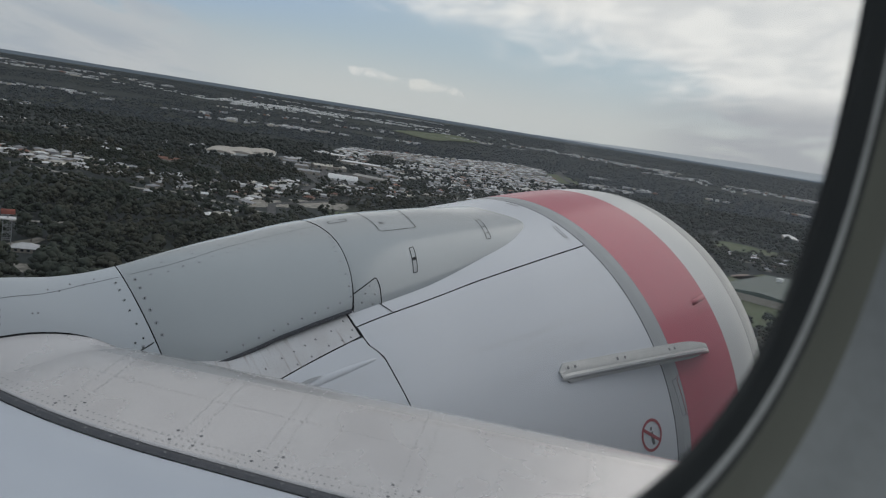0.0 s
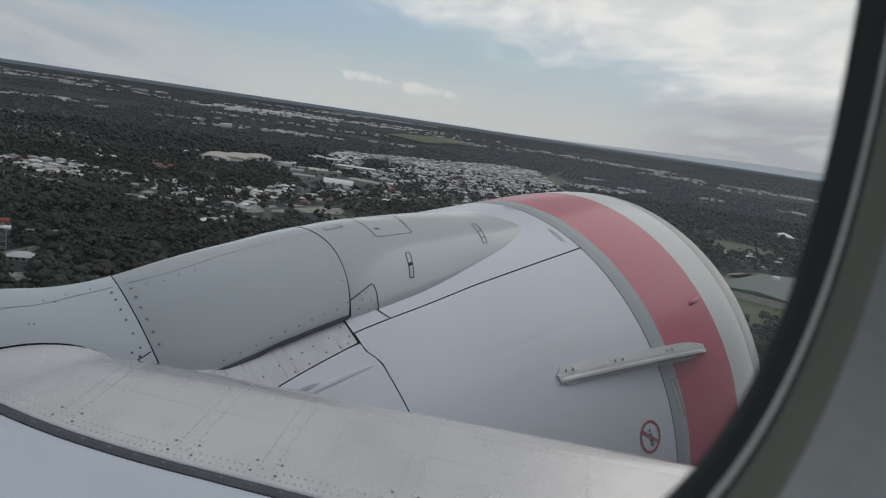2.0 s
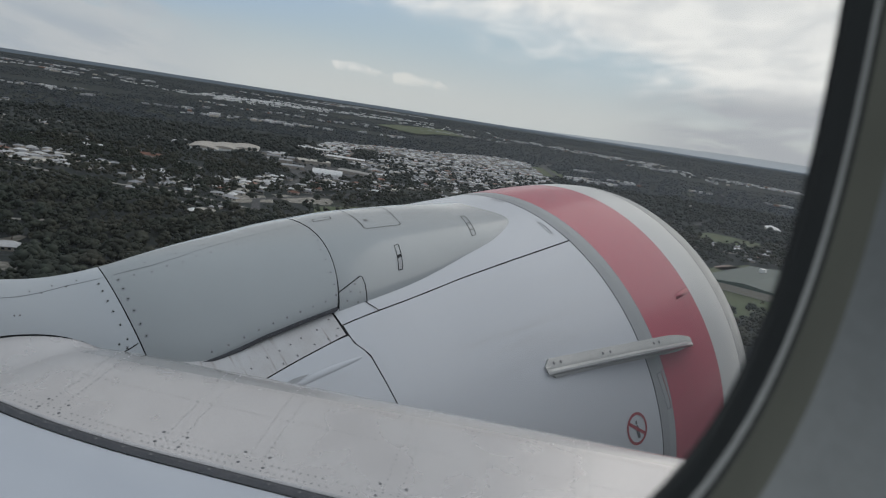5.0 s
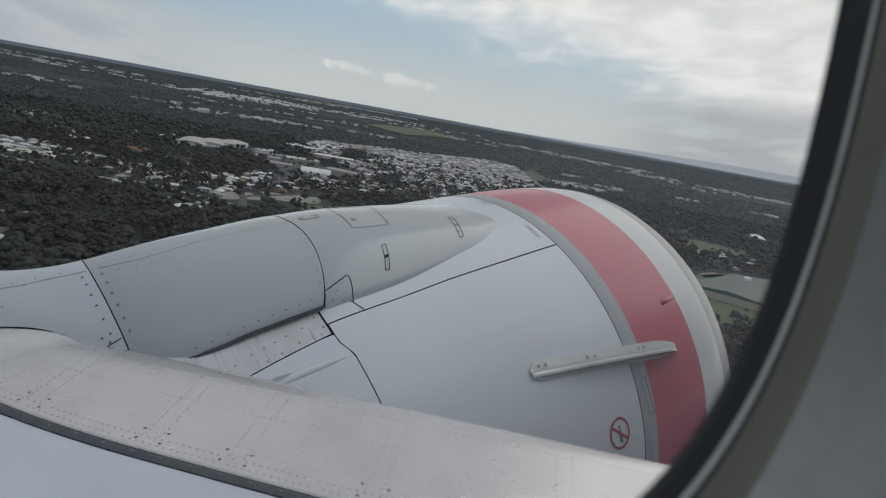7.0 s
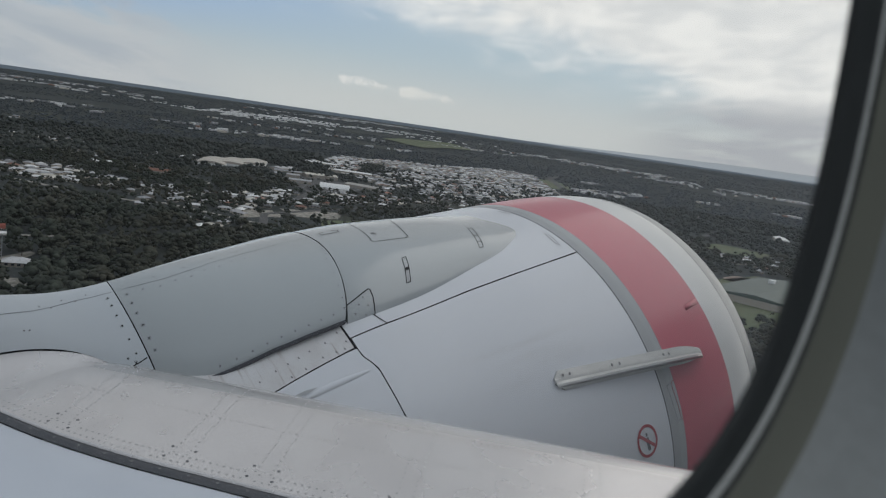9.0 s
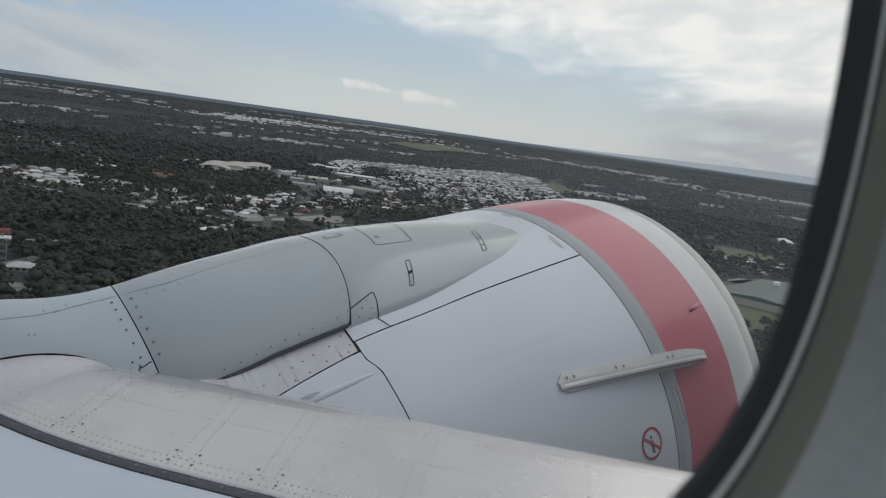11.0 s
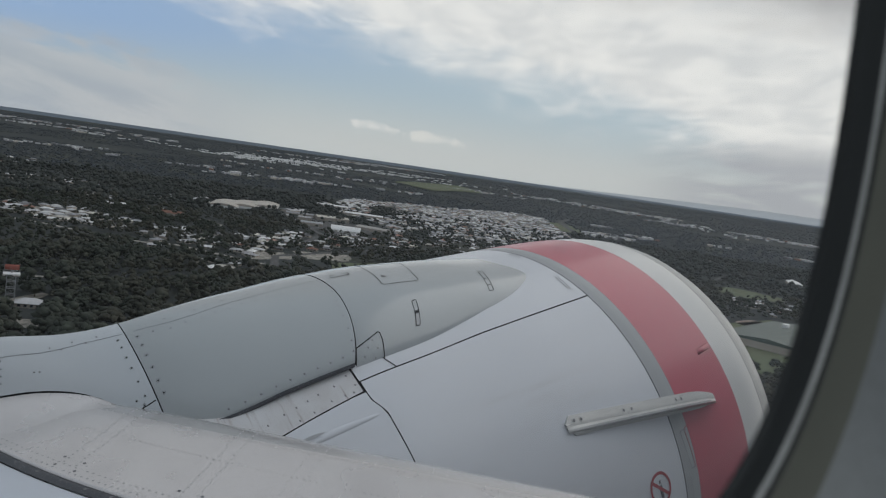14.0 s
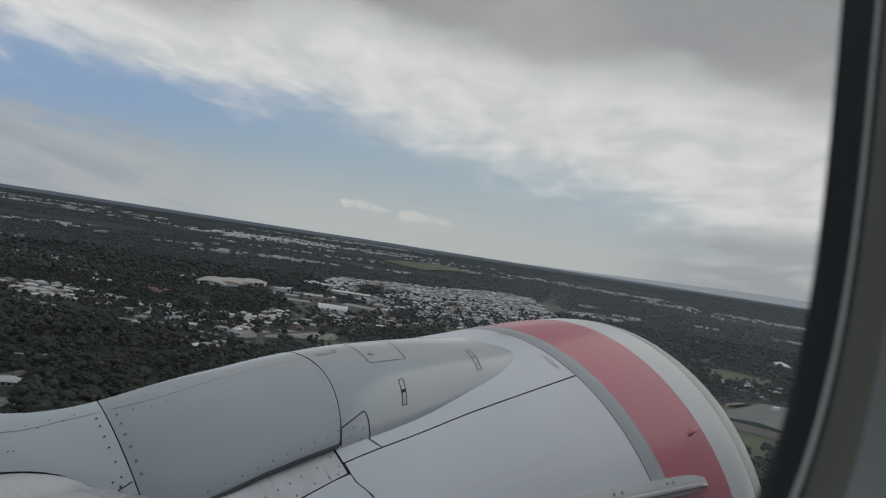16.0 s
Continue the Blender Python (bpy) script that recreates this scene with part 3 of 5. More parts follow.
big_r = [(0.853, 66.0), (0.852, 59.0), (0.850, 52.0), (0.849, 44.5), (0.848, 36.5), (0.848, 29.0)]
for spots_, owner in ((big_l, aft), (big_r, mid)):
    fair_dots("fastener_rims", spots_, 0.0068, owner, M_RIVET, 0.0003)
    fair_dots("fastener_cups", spots_, 0.0054, owner, M_FAIR, 0.0010)
    fair_dots("fasteners", spots_, 0.0030, owner, M_DARK, 0.0020)
fair_dots("rivets", [(0.441, 56.0), (0.437, 50.0), (0.432, 45.0), (0.427, 40.0), (0.52, 46.0), (0.536, 46.2), (0.587, 66.0), (0.62, 64.0), (0.66, 70.5), (0.70, 68.0), (0.74, 73.0)], 0.0030, aft)
bm = bmesh.new()
strip_spots = [(1.347, 32.6), (1.316, 32.6), (1.267, 32.6), (1.201, 33.4), (1.150, 33.8), (1.069, 34.6), (1.365, 31.2), (1.355, 28.6), (1.30, 29.8), (1.24, 30.2), (1.16, 30.9), (1.117, 31.2), (1.06, 31.9), (1.20, 30.6)]
dots(bm, [(on_cowl(x, t_), out_of_cowl(x, t_)) for x, t_ in strip_spots], 0.0042, 8, 0.001)
tagged(part("rivets", bm, M_RIVET, engine), kind="stuff")


# ---- wing ----
wing = thing("aircraft_wing", (0.9, 1.6, -1.05), "swept wing with a riveted bare-metal leading edge and pale grey skin", "wing", space=AIR)
SWEEP = 0.785
UNIT = math.hypot(SWEEP, 1.0)


def nose_drop(d):
    k = min(max(1 - d / 0.160, 0), 1)
    return -0.052 * (1 - math.sqrt(max(1 - k * k, 0)))


def on_wing(d, fy, lift=0.0):
    """d metres aft of the leading edge, from its point at fy outboard."""
    x, y = 0.748 + SWEEP * (2.363 - fy) - d / UNIT, fy - SWEEP * d / UNIT
    return Vector((x, y, -1.2 + 0.105 * y + nose_drop(d) + 0.018 * max(d - 0.2, 0) + lift))


def under_wing(g, fy):
    p = on_wing(0, fy)
    d = 0.9 * g * g
    return Vector((p.x - d / UNIT, p.y - SWEEP * d / UNIT, p.z - 0.20 * math.sqrt(min(g * 1.6, 1)) - 0.1 * g))


seal_at = smooth_table([(-1.0, 0.58), (1.31, 0.538), (1.61, 0.523), (1.89, 0.503), (2.11, 0.483), (2.30, 0.448), (2.49, 0.388), (2.66, 0.318), (3.2, 0.22)])
SPAN = spread(-0.35, 3.1, 70)
bm = bmesh.new()
rows = [[under_wing(g, fy) for g in (1, 0.7, 0.45, 0.25, 0.12, 0.04)] + [on_wing(0.110 * k ** 2.0, fy) for k in spread(0, 1, 14)] for fy in SPAN]
sheet(bm, rows, lambda q: Vector(q) - Vector((0, 0, 0.02)))
nose_skin = part("nose_skin", bm, M_POLISH, wing, "polished metal nose of the leading edge")
bm = bmesh.new()
sheet(bm, [[on_wing(0.110 + (seal_at(fy) - 0.110) * k, fy) for k in spread(0, 1, 16)] for fy in SPAN])
edge_panel = part("leading_edge_panel", bm, M_METAL, wing, "riveted bare aluminium leading edge, worn")
bm = bmesh.new()
sheet(bm, [[on_wing(seal_at(fy) + 0.003, fy, -0.010), on_wing(seal_at(fy) + 0.004, fy, -0.001), on_wing(seal_at(fy) + 0.018, fy, 0.001), on_wing(seal_at(fy) + 0.034, fy, -0.003)] for fy in SPAN])
part("edge_seal", bm, M_SEAL, wing, "dark rubber sealing strip behind the leading edge")
# rolled bright lip of the leading edge against the seal
bm = bmesh.new()
sheet(bm, [[on_wing(seal_at(fy) - 0.010, fy, 0.0004), on_wing(seal_at(fy) - 0.007, fy, 0.0026), on_wing(seal_at(fy) - 0.003, fy, 0.0028), on_wing(seal_at(fy) + 0.001, fy, -0.004)] for fy in SPAN])
part("edge_lip", bm, M_METAL, edge_panel, "bright rolled metal lip")
bm = bmesh.new()
sheet(bm, [[on_wing(seal_at(fy) + 0.035 + k, fy, -0.006 if k == 0 else 0.0) for k in (0, 0.012, 0.1, 0.4, 0.9, 1.6, 2.6)] for fy in SPAN], lambda q: Vector(q) - Vector((0, 0, 0.05)))
part("upper_skin", bm, M_SKIN, wing, "pale blue-grey painted upper skin")
rng = random.Random(4)
spots = []
for rel in (0.24, 0.52, 0.90, 0.955):
    for fy in spread(0.5, 2.72, 148):
        if rng.random() < 0.07:
            continue
        d = seal_at(fy) * rel if rel > 0.85 else (0.115 if rel < 0.3 else 0.235) * seal_at(fy) / 0.47
        spots.append((on_wing(d, fy), (0, -0.1, 1)))
for base in (2.29, 2.01, 1.83, 1.55, 1.19, 0.86, 0.55):
    for off in (-0.016, 0.016):
        for d in spread(0.05, 0.88, 20):
            fy = base + off + rng.uniform(-0.002, 0.002)
            spots.append((on_wing(d * seal_at(fy), fy), (0, -0.1, 1)))
bm = bmesh.new()
dots(bm, spots[:298], 0.0028, 6, 0.0007)
dots(bm, spots[298:596], 0.0034, 6, 0.0007)
dots(bm, spots[596:], 0.0030, 6, 0.0007)
tagged(part("rivets", bm, M_RIVET_W, wing), kind="stuff")
bm = bmesh.new()
dots(bm, [(on_wing(seal_at(fy) + 0.018, fy, 0.001), (0, -0.1, 1)) for fy in spread(0.6, 2.7, 34)], 0.0042, 8, 0.0008)
tagged(part("seal_screws", bm, M_RIVET, wing), kind="stuff")
bm = bmesh.new()
dots(bm, [(on_wing(seal_at(b + o) * k, b + o), (0, -0.1, 1)) for b in (2.29, 2.01, 1.83, 1.55) for o in (-0.026, 0.026) for k in (0.84, 0.93)], 0.0046, 8, 0.0012)
tagged(part("screws", bm, M_RIVET, wing), kind="stuff")



# smooth root blend from the fillet's upper line down on to the wing
def wing_under(x, y):
    d = max((0.748 + SWEEP * 2.363 - SWEEP * y - x) * UNIT / (1 + SWEEP * SWEEP), 0.0)
    d = min(d, seal_at(y + SWEEP * d / UNIT) - 0.035)
    return on_wing(d, y + SWEEP * d / UNIT, -0.0012)


bm = bmesh.new()
rows = []
for x in spread(-0.5, 0.70, 40):
    top = on_fair(x, fillet_edge(x) - 0.9, 0.002)
    d0 = (0.748 + SWEEP * 2.363 - SWEEP * top.y - x) * UNIT / (1 + SWEEP * SWEEP)
    reach = max(0.04, min(0.18 * min(1.0, (0.76 - x) / 0.35), (0.36 - d0) / 0.617))
    y0 = top.y - 0.02 - reach
    low_p = wing_under(x, y0)
    slope = (low_p.z - wing_under(x, y0 - 0.04).z) / 0.04
    mid_p = Vector((x, top.y - 0.02, low_p.z + slope * reach * 0.9))
    rows.append([top * (1 - g) ** 2 + mid_p * (2 * g * (1 - g)) + low_p * g * g for g in spread(0, 1, 14)])
sheet(bm, rows)
part("root_blend", bm, M_METAL, wing, "smooth bare metal blend at the wing root")

# ---- cabin window ----
WX, WZ, WA, WB, WN = 0.115, 0.060, 0.1440, 0.1878, 3.2


def rim(e, y, k, n=96):
    a = 2 * math.pi * k / n
    c, s = math.cos(a), math.sin(a)
    return Vector((WX + (WA + e) * math.copysign(abs(c) ** (2 / WN), c), y, WZ + (WB + e) * math.copysign(abs(s) ** (2 / WN), s)))


window = thing("window_1", (WX, 0.1, WZ), "rounded cabin window with black gasket and grey surround", "window", kind="structure", space=AIR)


def fuller(e, k):
    """The seal is broader along the window's forward side."""
    return 0.0085 * max(0.0, math.cos(2 * math.pi * k / 96)) ** 4 * min(1.0, max(e, 0) / 0.0115) * min(1.0, (0.085 - e) / 0.045)


def ring_part(name, prof, mat, label=""):
    bm = bmesh.new()
    sheet(bm, [[rim(e + fuller(e, k), y, k) for k in range(96)] for e, y in prof], close=True)
    return part(name, bm, mat, window, label)


ring_part("gasket", [(0.0300001, 0.1075), (0.006, 0.1045), (0.0, 0.1015), (0.0003, 0.1003), (0.0012, 0.0995), (0.0040, 0.0990), (0.0115, 0.0985)], M_RUBBER, "black rubber gasket")
ring_part("inner_ring", [(0.0115, 0.0986), (0.0120, 0.0981), (0.0133, 0.0978), (0.0143, 0.0980)], M_RING, "thin grey ring")
ring_part("shadow_gap", [(0.0143, 0.0980), (0.0150, 0.0992), (0.0168, 0.0990), (0.0176, 0.0975)], M_RUBBER, "dark joint inside the reveal")
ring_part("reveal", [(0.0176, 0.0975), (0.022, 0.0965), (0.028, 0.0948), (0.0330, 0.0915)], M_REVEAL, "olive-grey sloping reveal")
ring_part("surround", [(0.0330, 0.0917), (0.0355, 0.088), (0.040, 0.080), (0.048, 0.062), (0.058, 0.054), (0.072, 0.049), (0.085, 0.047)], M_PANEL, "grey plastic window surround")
HAZE_X = WA - 0.005
glass = bpy.data.materials.new("window_glass")
glass.use_nodes = True
g_ = Nodes(glass.node_tree)
glass.node_tree.nodes.clear()
lw = g_.add("ShaderNodeFresnel")
lw.inputs[0].default_value = 1.2
gl = g_.add("ShaderNodeBsdfGlossy")
gl.inputs["Roughness"].default_value = 0.05
tr = g_.add("ShaderNodeBsdfTransparent")
tr.inputs[0].default_value = (0.97, 0.98, 0.98, 1)
mx = g_.add("ShaderNodeMixShader")
g_.put(mx.inputs[0], g_.math("MULTIPLY", lw.outputs[0], 0.35)), g_.put(mx.inputs[1], tr.outputs[0]), g_.put(mx.inputs[2], gl.outputs[0])
# a thin film that scatters the daylight: haze over the land, put into the pane
haze_film = g_.add("ShaderNodeBsdfTranslucent")
haze_film.inputs[0].default_value = (0.90, 0.93, 0.97, 1)
mx2 = g_.add("ShaderNodeMixShader")
g_co = g_.add("ShaderNodeTexCoord").outputs["Object"]
g_sep = g_.add("ShaderNodeSeparateXYZ")
g_.put(g_sep.inputs[0], g_co)
g_haze = g_.step(g_.noise(g_co, 22.0, 4.0), 0.3, 0.8, 0.013, 0.028)
# this added haze grows thicker towards the pane's forward edge
g_.put(mx2.inputs[0], g_.math("ADD", g_haze, g_.step(g_sep.outputs[0], HAZE_X - 0.10, HAZE_X, 0.0, 0.055)))
g_.put(mx2.inputs[1], mx.outputs[0]), g_.put(mx2.inputs[2], haze_film.outputs[0])
g_.put(g_.add("ShaderNodeOutputMaterial").inputs[0], mx2.outputs[0])
bm = bmesh.new()
bm.faces.new([bm.verts.new(rim(0.003, 0.1025, k)) for k in range(96)])
pane = part("pane", bm, glass, window, "clear acrylic pane", smooth=False)
pane.visible_shadow = False
blot = bpy.data.materials.new("dried_water_spot")
blot.use_nodes = True
k_ = Nodes(blot.node_tree)
blot.node_tree.nodes.clear()
bt, bd, bx = k_.add("ShaderNodeBsdfTransparent"), k_.add("ShaderNodeBsdfTranslucent"), k_.add("ShaderNodeMixShader")
bd.inputs[0].default_value = (0.8, 0.8, 0.8, 1)
k_.put(bx.inputs[0], k_.step(k_.noise(k_.add("ShaderNodeTexCoord").outputs["Object"], 420.0, 4.0), 0.35, 0.7, 0.03, 0.16))
k_.put(bx.inputs[1], bt.outputs[0]), k_.put(bx.inputs[2], bd.outputs[0])
k_.put(k_.add("ShaderNodeOutputMaterial").inputs[0], bx.outputs[0])
for sx_, sz_, sr_ in ((0.1249, -0.0258, 0.0024), (0.1275, -0.0272, 0.0014)):
    bm = bmesh.new()
    bm.faces.new([bm.verts.new((sx_ + sr_ * 1.25 * math.cos(k * math.pi / 10) * (0.8 + 0.25 * noise.noise((k * 0.9, sr_ * 900, 0))), 0.1012, sz_ + sr_ * 0.8 * math.sin(k * math.pi / 10))) for k in range(20)])
    spot = part("water_spot", bm, blot, window, "dried water spot on the pane", smooth=False)
    spot.visible_shadow = False


def plate_with_hole(name, y, e, x0, x1, z0, z1, mat, parent, label="", flip=False):
    """A flat plate round the window's opening."""
    bm = bmesh.new()
    inner, outer = [], []
    for k in range(96):
        q = rim(e, y, k)
        d = Vector((q.x - WX, 0, q.z - WZ))
        sc = min((x1 - WX) / d.x if d.x > 1e-6 else 1e9, (x0 - WX) / d.x if d.x < -1e-6 else 1e9, (z1 - WZ) / d.z if d.z > 1e-6 else 1e9, (z0 - WZ) / d.z if d.z < -1e-6 else 1e9)
        inner.append(q), outer.append(Vector((WX + d.x * sc, y, WZ + d.z * sc)))
    sheet(bm, [inner, outer], close=True)
    # corners
    for cx_ in (x0, x1):
        for cz_ in (z0, z1):
            near = sorted(outer, key=lambda q: abs(q.x - cx_) + abs(q.z - cz_))
            a = min((q for q in outer if abs(q.x - cx_) < 1e-6), key=lambda q: abs(q.z - cz_))
            b = min((q for q in outer if abs(q.z - cz_) < 1e-6), key=lambda q: abs(q.x - cx_))
            bm.faces.new([bm.verts.new(q) for q in (a, Vector((cx_, y, cz_)), b)])
    return part(name, bm, mat, parent, label, smooth=False)


cabin = thing("wall_cabin", (0, 0, -1.0), "grey plastic cabin sidewall and lining", "wall", kind="structure", space=AIR)
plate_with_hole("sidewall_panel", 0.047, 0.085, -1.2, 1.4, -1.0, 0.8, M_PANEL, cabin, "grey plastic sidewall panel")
bm = bmesh.new()
sec = [(0.047, -1.0), (-3.3, -1.0), (-3.4, 0.0), (-3.2, 0.8), (-2.6, 1.25), (-0.6, 1.25), (0.047, 0.8)]
sheet(bm, [[Vector((x, y, z)) for y, z in sec] for x in (-1.2, 0.1, 1.4)])
for x in (-1.2, 1.4):
    bm.faces.new([bm.verts.new((x, y, z)) for y, z in sec])
part("lining", bm, M_CABIN, cabin, smooth=False)
skin = thing("fuselage", (0, 0.1, -1.6), "white painted fuselage side", "fuselage", kind="structure", space=AIR)
plate_with_hole("side_skin", 0.108, 0.030, -7.0, 9.0, -0.75, 0.55, M_WHITE, skin, "white fuselage skin")
bm = bmesh.new()
sec = [(0.108, 0.55)] + [(-1.75 + 1.88 * math.cos(radians(a)), -0.10 + 1.88 * math.sin(radians(a)) * 1.02) for a in range(24, 341, 6)] + [(0.108, -0.75)]
sheet(bm, [[Vector((x, y, z)) for y, z in sec] for x in (-7, -3, 1, 5, 9)])
for x in (-7, 9):
    bm.faces.new([bm.verts.new((x, y, z)) for y, z in sec])
part("hull", bm, M_WHITE, skin)
# Unseen glowing strip, added to brighten the sidewall round the window.
fill_mat = bpy.data.materials.new("cabin_fill_glow")
fill_mat.use_nodes = True
b_ = fill_mat.node_tree.nodes["Principled BSDF"]
b_.inputs["Emission Color"].default_value = (0.93, 0.98, 1.0, 1)
b_.inputs["Emission Strength"].default_value = 3.0
fill_strip = thing("ceiling_light", (0, -1.5, 1.23), "added glowing strip, out of view, that brightens the cabin sidewall", "ceiling light", space=AIR)
bm = bmesh.new()
sheet(bm, [[Vector((x, y, 1.235 - 0.02 * math.cos((y + 1.5) * 3)))for y in spread(-2.0, -1.0, 8)] for x in spread(-1.1, 1.3, 4)])
part("diffuser", bm, fill_mat, fill_strip)

# ---- landscape ----
def terrain(x, y):
    """Flat near land that climbs gently to far ground; returns the place on it for a true flat distance."""
    rr = math.hypot(x, y)
    if rr <= 2000:
        return x, y, 0.0, 1.0
    k = (2000 + 2900 * (1 - math.exp(-(rr - 2000) / 6000))) / rr
    return x * k, y * k, ALT * (1 - k), k


def ground_height(r):
    """Height of the land at r metres of the plan."""
    if r <= 2000:
        return 0.0
    g = min((r - 2000) / 2900, 0.9995)
    big = 2000 - 6000 * math.log(1 - g)
    return ALT * (1 - r / big)


M_GROUND = bpy.data.materials.new("scrub_ground")
M_GROUND.use_nodes = True
n = Nodes(M_GROUND.node_tree)
co = n.add("ShaderNodeTexCoord").outputs["Object"]
bs = M_GROUND.node_tree.nodes["Principled BSDF"]
patch = n.noise(co, 0.006, 6.0, 0.6)
fine = n.noise(co, 0.09, 6.0, 0.7)
col = n.mix(n.step(fine, 0.38, 0.62), (0.038, 0.043, 0.042), (0.056, 0.063, 0.062))
col = n.mix(n.step(patch, 0.55, 0.70, 0.0, 0.6), col, (0.098, 0.102, 0.070))
col = n.mix(n.math("MULTIPLY", n.step(n.noise(co, 0.02, 5.0, 0.65), 0.66, 0.74), 0.6), col, (0.20, 0.18, 0.14))
n.put(bs.inputs["Base Color"], col)
bs.inputs["Roughness"].default_value = 0.95
bs.inputs["Specular IOR Level"].default_value = 0.1



def foliage_material(name, dark, mid_tone, warm):
    """Leaf colour that varies from clump to clump and over the land."""
    m = bpy.data.materials.new(name)
    m.use_nodes = True
    q = Nodes(m.node_tree)
    bs_ = m.node_tree.nodes["Principled BSDF"]
    co_ = q.add("ShaderNodeTexCoord").outputs["Object"]
    isl = q.add("ShaderNodeNewGeometry").outputs["Random Per Island"]
    c_ = q.mix(q.step(q.noise(co_, 0.11, 2.0), 0.34, 0.66), dark, mid_tone)
    c_ = q.mix(q.math("MULTIPLY", q.step(q.noise(co_, 0.012, 5.0), 0.42, 0.62), 0.85), c_, warm)
    c_ = q.mix(q.step(q.noise(co_, 0.03, 3.0), 0.52, 0.70, 0.0, 0.55), c_, tuple(k * 0.55 for k in dark))
    c_ = q.mix(q.step(isl, 0.0, 1.0, 0.0, 0.4), c_, tuple(k * 0.62 for k in dark))
    q.put(bs_.inputs["Base Color"], c_)
    bs_.inputs["Roughness"].default_value = 0.9
    bs_.inputs["Specular IOR Level"].default_value = 0.12
    return m


M_LEAF = foliage_material("eucalypt_foliage", (0.043, 0.051, 0.042), (0.062, 0.072, 0.056), (0.072, 0.069, 0.053))
# Paler and bluer with distance: aerial haze painted into the leaf colours.
M_LEAF_MID = foliage_material("hazed_mid_woodland", (0.054, 0.062, 0.058), (0.069, 0.077, 0.071), (0.071, 0.075, 0.066))
M_LEAF_FAR = foliage_material("hazed_far_woodland", (0.076, 0.090, 0.102), (0.090, 0.104, 0.115), (0.086, 0.098, 0.105))
M_BARK = material("bark", (0.16, 0.13, 0.10), 0.9, second=(0.10, 0.085, 0.07), scale=2.0)
M_ROOFS = [material(nm, c, 0.5, second=s, scale=0.3, amount=0.7, per_object=0.25, spec=0.2) for nm, c, s in (
    ("pale_metal_roof", (0.42, 0.42, 0.425), (0.33, 0.33, 0.34)), ("grey_tile_roof", (0.27, 0.275, 0.285), (0.21, 0.215, 0.22)),
    ("cream_roof", (0.52, 0.49, 0.43), (0.42, 0.40, 0.35)), ("terracotta_roof", (0.27, 0.135, 0.095), (0.20, 0.11, 0.085)), ("dark_roof", (0.12, 0.12, 0.125), (0.15, 0.15, 0.155)),
    ("white_metal_roof", (0.62, 0.62, 0.61), (0.52, 0.52, 0.52)))]


def mixed_roofs(name):
    """One of several roof colours for each house."""
    m = bpy.data.materials.new(name)
    m.use_nodes = True
    q = Nodes(m.node_tree)
    bs_ = m.node_tree.nodes["Principled BSDF"]
    isl = q.add("ShaderNodeNewGeometry").outputs["Random Per Island"]
    ramp = q.add("ShaderNodeValToRGB")
    ramp.color_ramp.interpolation = "CONSTANT"
    els = ramp.color_ramp.elements
    for i, (p, c) in enumerate(((0.0, (0.66, 0.66, 0.65)), (0.22, (0.47, 0.47, 0.48)), (0.46, (0.36, 0.365, 0.37)), (0.68, (0.24, 0.245, 0.255)), (0.78, (0.52, 0.48, 0.42)), (0.88, (0.13, 0.13, 0.135)), (0.95, (0.26, 0.14, 0.10)))):
        e = els[i] if i < 2 else els.new(p)
        e.position, e.color = p, (*c, 1)
    q.put(ramp.inputs[0], isl)
    stain = q.noise(q.add("ShaderNodeTexCoord").outputs["Object"], 0.35, 4.0, 0.6)
    q.put(bs_.inputs["Base Color"], q.mix(q.step(stain, 0.35, 0.7, 0.0, 0.4), ramp.outputs[0], (0.22, 0.22, 0.22)))
    bs_.inputs["Roughness"].default_value = 0.55
    bs_.inputs["Specular IOR Level"].default_value = 0.25
    return m


M_TOWN = mixed_roofs("mixed_town_roofs")
M_WALL = material("house_wall", (0.38, 0.34, 0.29), 0.8, second=(0.45, 0.42, 0.38), scale=0.2, per_object=0.25)
M_SHED = material("white_shed_sheet", (0.72, 0.72, 0.71), 0.4, second=(0.64, 0.64, 0.63), scale=0.08)
M_SHEDG = material("weathered_sheet", (0.34, 0.325, 0.30), 0.55, second=(0.27, 0.26, 0.24), scale=0.06)
M_GREEN = material("green_sheet_roof", (0.060, 0.088, 0.074), 0.6, second=(0.050, 0.074, 0.062), scale=0.05)
M_SAND = material("pale_sand", (0.38, 0.355, 0.31), 0.95, second=(0.11, 0.105, 0.085), scale=0.16, amount=1.0, grain=0.5)
M_ROAD = material("asphalt", (0.075, 0.075, 0.075), 0.95, second=(0.055, 0.055, 0.055), scale=0.1)
M_GRASS = material("mown_grass", (0.085, 0.112, 0.052), 0.95, second=(0.110, 0.115, 0.062), scale=0.03, amount=1.0, grain=0.4)
M_TAN = material("tan_sheet_roof", (0.44, 0.40, 0.345), 0.55, second=(0.36, 0.33, 0.285), scale=0.06, amount=0.8)
M_EARTH = material("red_earth", (0.30, 0.22, 0.18), 0.95, second=(0.38, 0.33, 0.28), scale=0.05, amount=1.0, grain=0.3)
M_TRACK = material("worn_gravel", (0.30, 0.28, 0.25), 0.95, second=(0.22, 0.21, 0.19), scale=0.1, amount=1.0)
M_GLASSD = material("dark_window", (0.04, 0.045, 0.05), 0.2)
M_RUST = material("red_paint_steel", (0.30, 0.085, 0.06), 0.7, second=(0.16, 0.07, 0.055), scale=0.6)
M_STEEL = material("galvanised_steel", (0.33, 0.34, 0.35), 0.5, metal=0.5, second=(0.26, 0.27, 0.28), scale=1.0)

